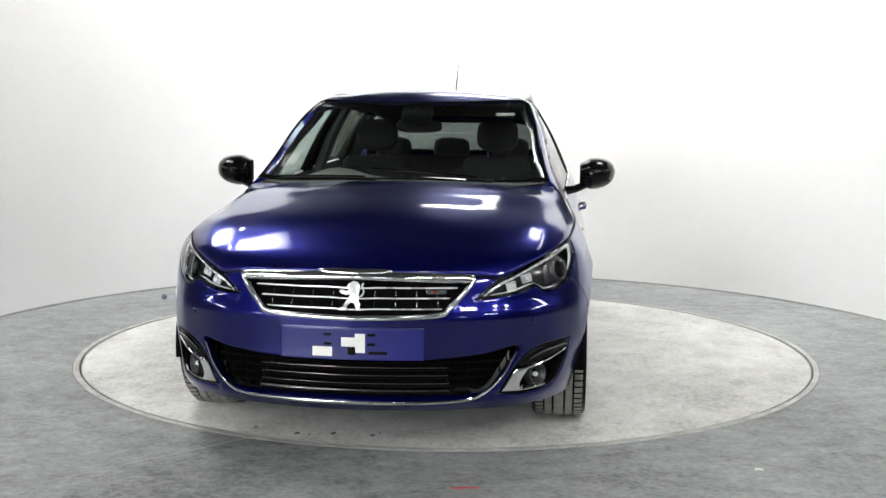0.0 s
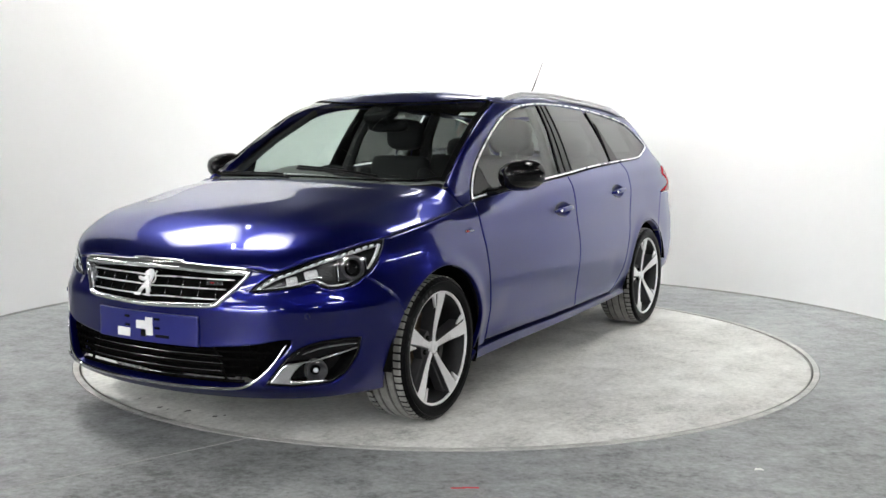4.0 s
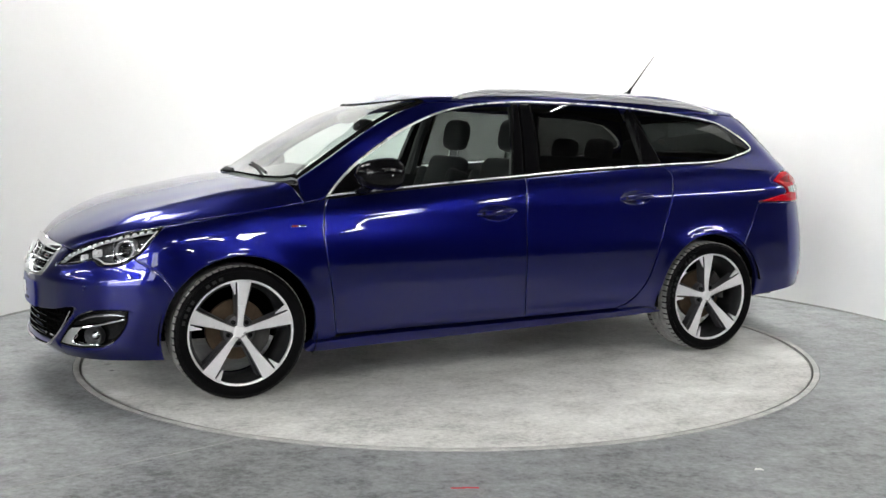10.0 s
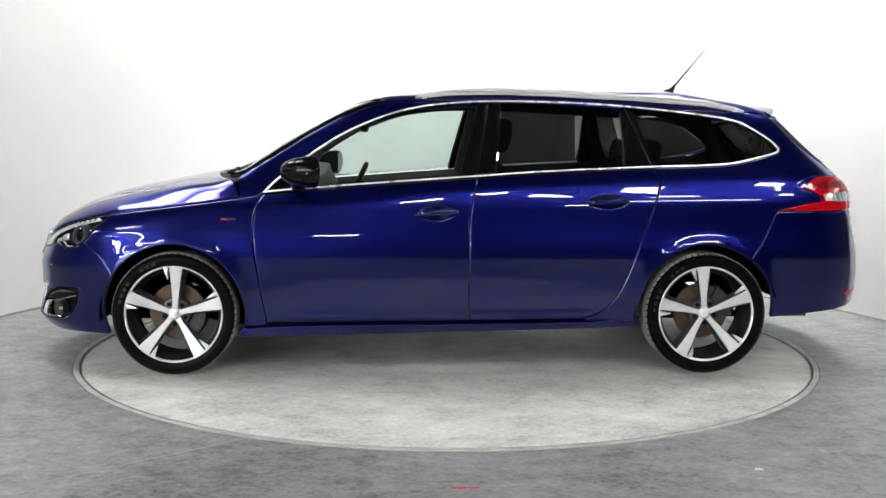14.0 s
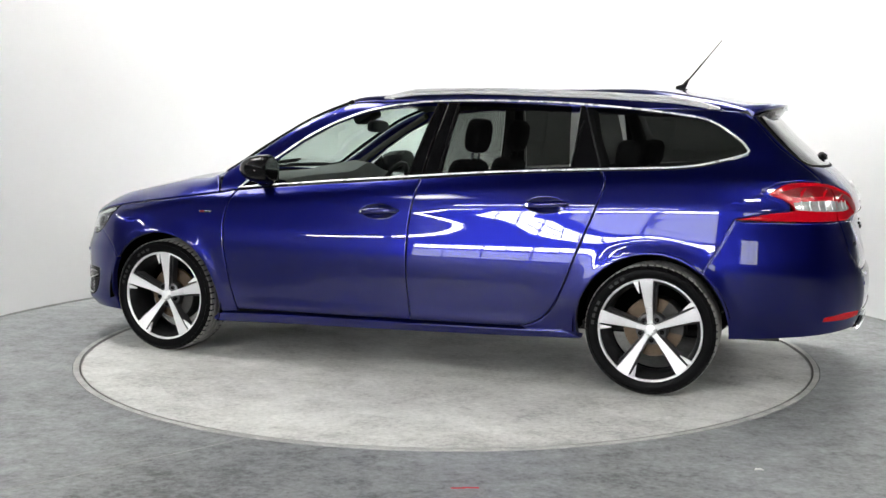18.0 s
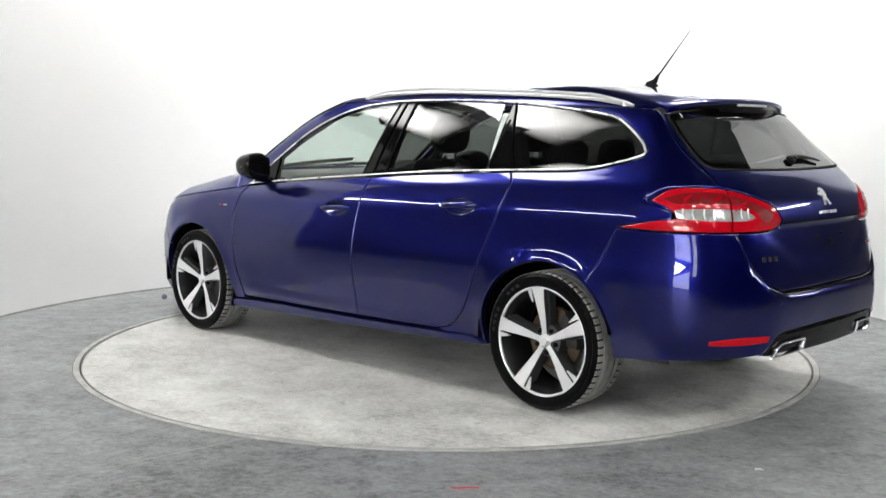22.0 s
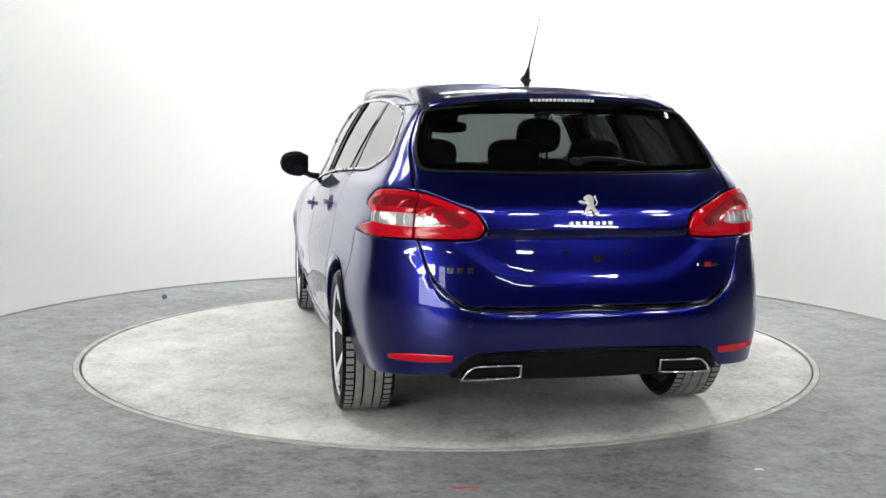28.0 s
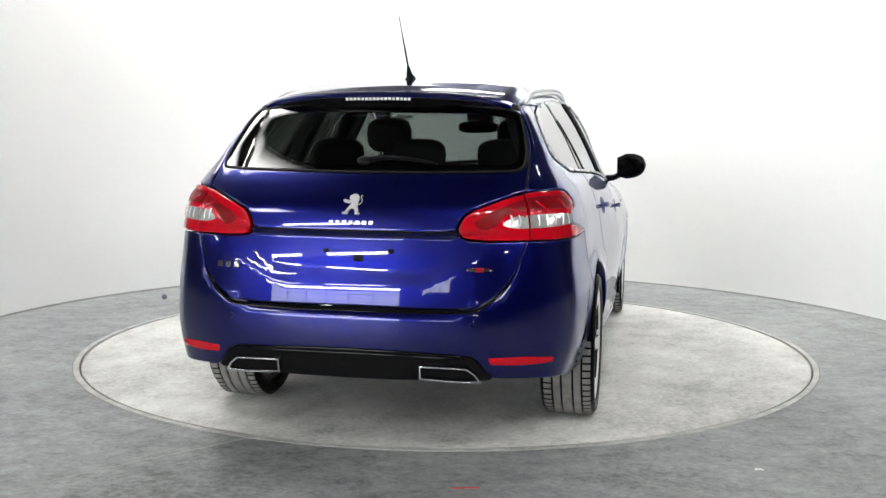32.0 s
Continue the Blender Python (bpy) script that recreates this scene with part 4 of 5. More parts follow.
# grille: bright frame, dark pocket, bars, badge
grille = part("grille", (lambda s: (s[0], s[1]))(panel("front", shrink(grille_out, -0.004), lift=-0.05, gap=0.0, depth=0.01)), LINER, car, "dark radiator grille")
gring = twin(smooth(GRILLE, 0.012))
gin = shrink(gring, 0.013)
gin[:, 1] -= 0.012 * ramp(0.665, 0.69, gin[:, 1])      # the top bar is the widest
part("grille_frame", hoop("front", shrink(gring, -0.006), gin, 0.004, 0.009, 0.05), CHROME, grille, "polished chrome grille frame", sharp=60)
for k in range(3):
    z = 0.666 - 0.037 * k
    w = 0.378 - 0.030 * k
    part("grille_bar", strip("front", [(u, z - 0.003 * (abs(u) < 0.01)) for u in np.linspace(-w, w, 9)], 0.0027, -0.006, 0.8), SATIN, grille, "slim chrome bar")
for k in range(-4, 5):
    if k:
        u = 0.0765 * k
        hi, lo = 0.686, 0.575 + 0.10 * max(abs(u) - 0.27, 0) * 5
        for z in np.arange(hi - 0.039, lo, -0.037):
            part("grille_tab", moved(rbox(0.003, 0.022, 0.012, 0.001, 1), spot("front", u, z - 0.002, -0.016)), DARK_CHROME, grille, "small upright tab")
skin_part("hood_handle_trim", panel("front", twin(smooth([(0.0, 0.722), (0.10, 0.722), (0.15, 0.717), (0.10, 0.708), (0.0, 0.706)])), lift=0.016, gap=0.0, depth=0.02, sink=0.003, step=0.3), CHROME, grille, "chrome nose trim with embossed letters")


part("emblem", moved(emblem_shape(0.112, 0.007), spot("front", 0.0, 0.630, 0.018)), SATIN, grille, "chrome emblem on the grille")
badge = moved(rbox(0.075, 0.016, 0.006, 0.002, 1), spot("front", 0.30, 0.650, 0.0))
part("grille_badge", badge, DARK_CHROME, grille, "small grey and red badge")
part("badge_stripe", moved(rbox(0.016, 0.006, 0.003, 0.001, 1), spot("front", 0.292, 0.650, 0.004)), RED_BADGE, grille)

# plate backing with its stickers
plate = skin_part("plate_backing", panel("front", path([(-0.252, 0.402), (0.252, 0.402)], [(0.252, 0.402), (0.252, 0.522)], [(0.252, 0.522), (-0.252, 0.522)], [(-0.252, 0.522), (-0.252, 0.402)]), lift=0.012, gap=0.0, depth=0.014, sink=0.002), PLATE_BLUE, car, "blue empty plate backing")
for y, z, w, h, mat, lab in ((-0.105, 0.432, 0.075, 0.035, STICKER, "white sticker"), (-0.005, 0.470, 0.060, 0.034, STICKER, "white sticker"), (0.034, 0.466, 0.038, 0.072, STICKER, "white sticker"),
                             (0.004, 0.437, 0.030, 0.030, GLOSS_BLACK, "dark hole"), (-0.085, 0.498, 0.030, 0.010, GLOSS_BLACK, "dark slot"), (0.075, 0.498, 0.028, 0.010, GLOSS_BLACK, "dark slot"),
                             (-0.085, 0.462, 0.030, 0.010, GLOSS_BLACK, "dark slot"), (0.075, 0.462, 0.028, 0.010, GLOSS_BLACK, "dark slot"), (0.10, 0.430, 0.07, 0.012, MATT_BLACK, "smudged print")):
    part("plate_sticker" if mat is STICKER else "plate_slot", moved(rbox(w, h, 0.003, 0.001, 1), spot("front", y * 0.955, z, 0.013)), mat, plate, lab)

# lower intake
intake = part("lower_intake", (lambda s: (s[0], s[1]))(panel("front", shrink(intake_out, -0.004), lift=-0.07, gap=0.0, depth=0.01)), LINER, car, "black lower air intake")
for k in range(5):
    z = 0.272 + 0.029 * k
    w = 0.42 + 0.028 * k
    part("intake_slat", strip("front", [(u, z) for u in np.linspace(-w, w, 13)], 0.007, -0.030, 1.6), LINER, intake)
    if k < 4:
        part("slat_trim", strip("front", [(u, z + 0.012) for u in np.linspace(-0.34, 0.34, 9)], 0.0015, -0.018, 0.8), DARK_CHROME, intake)
for s in (-1, 1):
    for u in (0.36,):
        part("intake_divider", strip("front", [(s * u, 0.262), (s * (u - 0.03), 0.34), (s * (u - 0.06), 0.40)], 0.006, -0.026, 1.2), LINER, intake)
    for u in np.arange(0.41, 0.56, 0.03):
        part("intake_mesh", strip("front", [(s * u, 0.285 + (u - 0.41) * 0.5), (s * u, 0.418)], 0.003, -0.028, 1.0), LINER, intake)
lip = [(-0.585, 0.425), (-0.535, 0.345), (-0.475, 0.285), (-0.40, 0.252), (-0.2, 0.2425), (0.0, 0.242), (0.2, 0.2425), (0.40, 0.252), (0.475, 0.285), (0.535, 0.345), (0.585, 0.425)]
part("bumper_lip_trim", strip("front", lip, [0.003, 0.0045, 0.007, 0.009, 0.009, 0.009, 0.009, 0.007, 0.0045, 0.003][:10], 0.004, 0.7), CHROME, car, "thin chrome strip under the intake")
for s in (-1, 1):
    part("parking_sensor", moved(lathe([(0.0005, 0.004), (0.009, 0.004), (0.0105, 0.0)], 14, "z"), spot("front", s * 0.66, 0.535, 0.0)), PAINT, car)

# fog lamps in their pockets
for s in (1, -1):
    sd = lambda p: [(s * u, v) for u, v in p]
    back = panel("front", ccw(np.array([(s * u, v) for u, v in shrink(fog_out, -0.004)])), lift=-0.055, gap=0.0, depth=0.01)
    fog = part("fog_lamp", (back[0], back[1]), GLOSS_BLACK, car, "black fog lamp pocket with chrome trim")
    fo = ccw(fog_out * [s, 1])
    part("fog_rim", hoop("front", shrink(fo, 0.001), shrink(fo, 0.009), -0.004, 0.003, 0.05), GLOSS_BLACK, fog, "gloss black rim", sharp=60)
    up = path([(0.585, 0.36), (0.63, 0.398), (0.71, 0.424), (0.80, 0.431), (0.85, 0.430)], [(0.85, 0.430), (0.848, 0.408)], [(0.848, 0.408), (0.76, 0.385), (0.66, 0.366), (0.585, 0.36)])
    skin_part("fog_blade", panel("front", ccw(up * [s, 1]), lift=-0.004, gap=0.0, depth=0.03, sink=0.004, step=0.05), GLOSS_BLACK, fog, "gloss black blade")
    part("fog_strip", strip("front", sd([(0.60, 0.348), (0.68, 0.361), (0.76, 0.379), (0.845, 0.401)]), 0.0042, -0.004, 0.8), CHROME, fog, "thin chrome line")
    part("fog_strip", strip("front", sd([(0.64, 0.386), (0.71, 0.411), (0.80, 0.419), (0.845, 0.417)]), [0.002, 0.006, 0.006, 0.002], 0.0005, 0.5), DARK_CHROME, fog, "thin chrome line")
    wedge = path([(0.521, 0.273), (0.566, 0.335), (0.592, 0.352), (0.65, 0.356)], [(0.65, 0.356), (0.625, 0.335), (0.60, 0.30), (0.605, 0.28)], [(0.605, 0.28), (0.72, 0.283), (0.74, 0.276)], [(0.74, 0.276), (0.63, 0.268), (0.521, 0.273)])
    skin_part("fog_chrome", panel("front", ccw(wedge * [s, 1]), lift=-0.002, gap=0.0, depth=0.03, sink=0.004, step=0.04), CHROME, fog, "chrome corner trim")
    c = spot("front", s * 0.695, 0.318, -0.05)
    part("fog_bowl", moved(lathe([(0.020, 0.006), (0.032, 0.016), (0.040, 0.034), (0.044, 0.034), (0.044, 0.0)], 24, "z"), c), ALLOY_GREY, fog, "grey lamp bowl")
    part("fog_lens", moved(lathe([(0.0005, 0.036), (0.02, 0.034), (0.038, 0.028)], 24, "z"), c), LENS, fog)
    part("fog_bulb", moved(blob(0.010, 0.010, 0.014, 12), c @ pose(0, 0, 0.018)), LED_WHITE, fog)

# headlamps
for s in (1, -1):
    sd = lambda p: [(s * u, v) for u, v in p]
    out = path(LAMP_TIP, LAMP_TOP, LAMP_BACK, LAMP_FOOT)
    out = ccw(out * [s, 1])
    back = panel("front", out, lift=-0.05, gap=0.002, depth=0.012)
    lamp = part("headlamp", (back[0], back[1]), LAMP_DARK, car, "headlamp with a projector lens and a row of small lights")
    part("lamp_rim", hoop("front", shrink(out, 0.002), shrink(out, 0.008), -0.006, 0.002, 0.044), GLOSS_BLACK, lamp, "black lamp rim", sharp=60)
    lens = skin_part("lamp_lens", panel("front", out, lift=0.0, gap=0.002, depth=0.006, sink=0.002, step=0.05), LENS, lamp, "clear outer lens")
    lens.visible_shadow = False
    row = smooth(sd([(0.475, 0.638), (0.53, 0.672), (0.60, 0.700), (0.709, 0.739), (0.858, 0.781), (0.955, 0.801)]), 0.031)
    part("light_guide", strip("front", row, [0.004, 0.005, 0.006, 0.005, 0.003], -0.022, 0.7), CLEAR_LAMP, lamp, "silver strip below the small lights")
    for u, v in row[:-1]:
        part("led_cell", moved(blob(0.0125, 0.0075, 0.008, 12, 0.8), spot("front", u, v + 0.002, -0.014, 25 * s)), LED_WHITE, lamp)
    c = spot("front", s * 0.835, 0.712, -0.045)
    part("projector_ring", moved(lathe([(0.034, 0.030), (0.036, 0.036), (0.046, 0.036), (0.052, 0.026), (0.056, 0.0)], 28, "z"), c), ALLOY_GREY, lamp, "dark metal projector ring")
    part("projector_lens", moved(lathe([(0.0005, 0.040), (0.014, 0.037), (0.026, 0.029), (0.034, 0.018)], 28, "z"), c), GLOSS_BLACK, lamp, "dark glass projector lens")
    part("projector_bezel", moved(joined(rbox(0.118, 0.006, 0.03, 0.002, 1), moved(rbox(0.006, 0.090, 0.03, 0.002, 1), pose(0.058 * s, 0.04, 0)), moved(rbox(0.006, 0.085, 0.03, 0.002, 1), pose(-0.058 * s, 0.035, 0))), c @ pose(0, -0.046, 0.012)), DARK_CHROME, lamp, "dark chrome bezel")
    for u, v, w in ((0.675, 0.694, 0.052), (0.60, 0.668, 0.044)):
        m = spot("front", s * u, v, -0.042, 10 * s)
        part("reflector", moved(joined(rbox(w, 0.034, 0.012, 0.004, 1), moved(rbox(w * 0.6, 0.018, 0.012, 0.004, 2), pose(0, 0, 0.008))), m), CLEAR_LAMP, lamp, "small bright reflector")
    foot = sd([(0.875, 0.682), (0.835, 0.656), (0.79, 0.650), (0.735, 0.648), (0.70, 0.668), (0.655, 0.664), (0.60, 0.650), (0.50, 0.636)])
    part("lamp_foot_trim", strip("front", foot, 0.0035, -0.022, 0.8), CLEAR_LAMP, lamp, "silver lower trim")
    part("side_reflector", strip("front", sd([(0.965, 0.80), (0.94, 0.755), (0.90, 0.705)]), [0.012, 0.010, 0.004], -0.018, 0.5), CLEAR_LAMP, lamp, "silver side reflector")

# ---- tail ----
seam = from_side("rear", [(-1.735, 0.850), (-1.67, 0.72), (-1.594, 0.591)])
arch_r = from_side("rear", arch(-1.365, AR, 130, 185))
tail_lamp = path(*TAIL_LAMP)
low_edge = [tuple(arch_r[-1]), (0.95, 0.300), (0.75, 0.325), (0.52, 0.343)]
DIFF_TOP = [(0.52, 0.343), (0.485, 0.375), (0.45, 0.418), (0.40, 0.430), (0.2, 0.440), (0.0, 0.444)]
bump_half = np.vstack([smooth(GATE_LOW), smooth([(0.642, 0.846), (0.70, 0.845), (0.90, 0.844), (1.09, 0.847)])[1:], seam[1:], arch_r[1:], smooth(low_edge)[1:], smooth(DIFF_TOP)[1:]])
skin_part("rear_bumper", panel("rear", twin(bump_half), depth=0.03), PAINT, car, "blue rear bumper")
gate_half = np.vstack([smooth(GATE_LOW), smooth([(0.642, 0.846), (0.46, 0.845), (0.405, 0.862), (0.394, 0.888), (0.415, 0.928), (0.46, 0.960), (0.60, 1.008), (0.672, 1.024)])[1:], smooth(GATE_SIDE)[1:],
                       smooth([(0.842, 1.33), (0.6, 1.353), (0.3, 1.358), (0.0, 1.360)])[1:]])
rear_glass = twin(smooth(REAR_GLASS))
gate = skin_part("tailgate", panel("rear", twin(gate_half), [rear_glass], depth=0.03), PAINT, car, "blue tailgate with empty plate recess")
skin_part("gate_glass_band", panel("rear", shrink(rear_glass, -0.001), [shrink(rear_glass, 0.028)], lift=-0.005, gap=0.0, depth=0.006, sink=0.0, step=0.5), LINER, gate, "black printed glass edge")
g = skin_part("rear_window", panel("rear", rear_glass, lift=-0.001, gap=0.002, depth=0.008, sink=0.001, step=0.05), REAR_TINT, gate, "tinted rear window")
g.visible_shadow = False
part("glass_seal", strip("rear", shrink(rear_glass, 0.001), 0.0065, 0.0, 0.5, 6, closed=True), MATT_BLACK, gate, "black rubber seal")
low = smooth(GATE_LOW[:4], 0.04)
# black strip laid on for the shade between tailgate foot and bumper
part("gate_shade_strip", strip("rear", np.vstack([(low * [-1, 1])[::-1], low[1:]]) - [0, 0.010], [0.003, 0.008, 0.011, 0.011, 0.011, 0.008, 0.003], -0.001, 0.25), GLOSS_BLACK, car, "dark strip in place of shade under the tailgate")
# shadow line of the overhanging ledge, put on as a dark strip
for ob_name, mode_pts, r in (("ledge_shade_strip", [(-0.40, 0.8755), (0.0, 0.8765), (0.40, 0.8755)], 0.004),):
    part(ob_name, strip("rear", mode_pts, r, 0.001, 0.6), MATT_BLACK, gate, "dark strip for the shadow line under the ledge")
for u, v, w, h in ((-0.155, 0.802, 0.022, 0.016), (0.10, 0.800, 0.022, 0.016), (-0.03, 0.775, 0.038, 0.026)):
    part("plate_fixing", moved(joined(rbox(w, h, 0.008, 0.003, 1), moved(rbox(w * 0.5, h * 0.5, 0.01, 0.002, 1), pose(0, 0, 0.003))), spot("rear", u, v, 0.002)), MATT_BLACK, gate, "dark plate fixing")
part("emblem", moved(emblem_shape(0.088, 0.006), spot("rear", 0.0, 0.972, 0.001)), SATIN, gate, "chrome emblem on the tailgate")
for k in range(7):
    part("maker_letter", moved(rbox(0.016, 0.014, 0.004, 0.0015, 1), spot("rear", -0.078 + 0.026 * k, 0.906, 0.002)), SATIN, gate)
for k in range(3):
    part("model_numeral", moved(rbox(0.024, 0.022, 0.003, 0.003, 1), spot("rear", 0.448 + 0.034 * k, 0.735, 0.001)), DARK_CHROME, gate)
part("trim_badge", moved(rbox(0.095, 0.012, 0.004, 0.002, 1), spot("rear", -0.47, 0.742, 0.002)), DARK_CHROME, gate, "silver badge with a red mark")
part("badge_stripe", moved(rbox(0.034, 0.018, 0.004, 0.002, 1), spot("rear", -0.47, 0.742, 0.003)), RED_BADGE, gate)

# spoiler over the rear window, with the high brake light
def spoiler_rows(width, n):
    rows = []
    for t in np.linspace(-1, 1, n):
        y = width * t
        f = lay("top", [(-1.765 + 0.05 * t * t, y)])[0]
        xr = -1.905 + 0.125 * abs(t) ** 2.6
        zt = 1.398 - 0.075 * y * y - 0.028 * abs(t) ** 6
        rows.append((y, f[0], f[2], xr, zt))
    return rows


V = []
for y, xf, zf, xr, zt in spoiler_rows(0.52, 41):
    V += [(xf + 0.03, y, zf + 0.002), ((xf + xr) / 2, y, max((zf + zt) / 2 + 0.004, zt + 0.003)), (xr + 0.010, y, zt + 0.001), (xr, y, zt - 0.006), (xr + 0.006, y, zt - 0.020), (xr + 0.05, y, zt - 0.030), (xf + 0.02, y, zf - 0.06), (xf + 0.03, y, zf - 0.03)]
spoiler = part("roof_spoiler", (V, grid_faces(41, 8, close_c=True) + [tuple(range(8)), tuple(reversed(range(320, 328)))]), PAINT, car, "blue roof spoiler", sharp=50)
V2 = []
for y, xf, zf, xr, zt in spoiler_rows(0.48, 31):
    V2 += [(xr + 0.008, y, zt - 0.0205), (xr + 0.010, y, zt - 0.027), (xr + 0.035, y, zt - 0.062 + 0.10 * y * y), (xr + 0.12, y, zt - 0.055), (xr + 0.09, y, zt - 0.025)]
part("spoiler_underside", (V2, grid_faces(31, 5, close_c=True) + [tuple(range(5)), tuple(reversed(range(150, 155)))]), GLOSS_BLACK, spoiler, "gloss black underside", sharp=50)
for k in range(17):
    y = -0.128 + 0.016 * k
    part("brake_light_cell", moved(rbox(0.010, 0.012, 0.011, 0.002, 1), pose(-1.895, y, 1.3715 - 0.075 * y * y, 0, 0, 0)), LED_WHITE, spoiler)

# tail lamps: outer piece on the body, inner on the tailgate
for s in (1, -1):
    for name, piece in (("tail_lamp", clip(tail_lamp, (0.657, 0.9), (1, 0))), ("gate_lamp", clip(tail_lamp, (0.652, 0.9), (-1, 0)))):
        lamp = skin_part(name, panel("rear", ccw(piece * [s, 1]), lift=0.006, gap=0.0015, depth=0.035, sink=0.005, step=0.03), RED_LENS, car, "red tail lamp with clear inner lens")
        band = path([(0.555, 0.903), (0.575, 0.921), (0.61, 0.933), (0.70, 0.939), (0.80, 0.938), (0.866, 0.932)], [(0.866, 0.932), (0.862, 0.900)], [(0.862, 0.900), (0.75, 0.893), (0.60, 0.891), (0.555, 0.903)])
        dark = path([(0.455, 0.912), (0.50, 0.940), (0.58, 0.972), (0.68, 0.998), (0.80, 1.003), (0.905, 0.978)], [(0.905, 0.978), (0.86, 0.956), (0.75, 0.959), (0.62, 0.952), (0.555, 0.932), (0.53, 0.902), (0.50, 0.884)], [(0.50, 0.884), (0.47, 0.890), (0.455, 0.912)])
        for k, (u0, v0, u1, v1) in enumerate(((0.585, 0.962, 0.640, 0.930), (0.690, 0.985, 0.735, 0.948), (0.800, 0.992, 0.835, 0.950))):
            if (u0 > 0.655) == (name == "tail_lamp"):
                part("light_bar", strip("rear", [(s * u0, v0), (s * (u0 + u1) / 2 + 0.008 * s, (v0 + v1) / 2), (s * u1, v1)], [0.004, 0.007, 0.003], 0.008, 0.35), RED_LENS, lamp, "bright red light bar")
        for nm, o, mt, lf, lab in (("reversing_lens", band, TAIL_CLEAR, 0.0078, "clear silver lens"), ("dark_lens", dark, DEEP_RED, 0.0072, "deep red inner band")):
            o = clip(o, (0.659, 0.9), (1, 0)) if name == "tail_lamp" else clip(o, (0.650, 0.9), (-1, 0))
            skin_part(nm, panel("rear", ccw(o * [s, 1]), lift=lf, gap=0.0, depth=0.006, sink=0.001, step=0.03), mt, lamp, lab)
        for u in ((0.690, 0.725, 0.760, 0.800, 0.835) if name == "tail_lamp" else (0.585, 0.615)):
            part("lens_rib", strip("rear", [(s * u, 0.899), (s * (u + 0.004), 0.918), (s * u, 0.938)], 0.0035, 0.0095, 0.5), CLEAR_LAMP, lamp, "bright upright rib")
    refl = path([(0.745, 0.392), (0.746, 0.408), (0.70, 0.416), (0.615, 0.424), (0.496, 0.424)], [(0.496, 0.424), (0.502, 0.399)], [(0.502, 0.399), (0.612, 0.392), (0.745, 0.392)])
    skin_part("rear_reflector", panel("rear", ccw(refl * [s, 1]), lift=0.003, gap=0.0, depth=0.02, sink=0.002, step=0.04), RED_LENS, car, "flat red reflector")
    part("parking_sensor", moved(lathe([(0.0005, 0.004), (0.009, 0.004), (0.0105, 0.0)], 14, "z"), spot("rear", s * 0.44, 0.545, 0.0)), PAINT, car)

# diffuser and tail pipe trims
dh = np.vstack([smooth(DIFF_TOP)[::-1], smooth([(0.52, 0.343), (0.49, 0.331), (0.3, 0.326), (0.0, 0.325)])[1:]])
diff = skin_part("diffuser", panel("rear", twin(dh), lift=-0.006, gap=0.001, depth=0.06, step=0.04), GLOSS_BLACK, car, "gloss black diffuser")
part("diffuser_edge", strip("rear", [(u, 0.428 - 0.05 * u * u) for u in np.linspace(-0.40, 0.40, 11)], 0.004, 0.002, 0.8), GLOSS_BLACK, diff)
for s in (1, -1):
    pipe = path([(0.475, 0.329), (0.455, 0.362), (0.425, 0.386)], [(0.425, 0.386), (0.35, 0.389), (0.262, 0.391)], [(0.262, 0.391), (0.264, 0.340)], [(0.264, 0.340), (0.37, 0.332), (0.475, 0.329)])
    p = ccw(pipe * [s, 1])
    back = panel("rear", p, lift=-0.03, gap=0.0, depth=0.01)
    trim = part("tailpipe_trim", (back[0], back[1]), MATT_BLACK, car, "chrome framed tail pipe opening")
    part("pipe_frame", hoop("rear", shrink(p, -0.001), shrink(p, 0.006), 0.006, 0.004, 0.035), CHROME, trim, "chrome frame", sharp=60)
part("rear_valance", moved(rbox(0.24, 0.90, 0.06, 0.02, 2), pose(-2.10, 0, 0.345)), LINER, car, "black underside panel")
# body-coloured backing under the bumper seams
for mode, curve in (("side", [(-1.735, 0.845), (-1.67, 0.72), (-1.597, 0.597)]), ("side", [(1.82, 0.672), (1.72, 0.60), (1.662, 0.525)])):
    s = strip(mode, curve, 0.008, -0.0050, 0.4)
    part("seam_backing", s, PAINT, car), part("seam_backing", flipped(s), PAINT, car)
bk = panel("side", path([(-1.97, 0.86), (-1.74, 0.86)], [(-1.74, 0.86), (-1.74, 1.06)], [(-1.74, 1.06), (-1.97, 1.06)], [(-1.97, 1.06), (-1.97, 0.86)]), lift=-0.006, gap=0.0, depth=0.01)
part("lamp_backing", (bk[0], bk[1]), PAINT, car), part("lamp_backing", flipped((bk[0], bk[1])), PAINT, car)

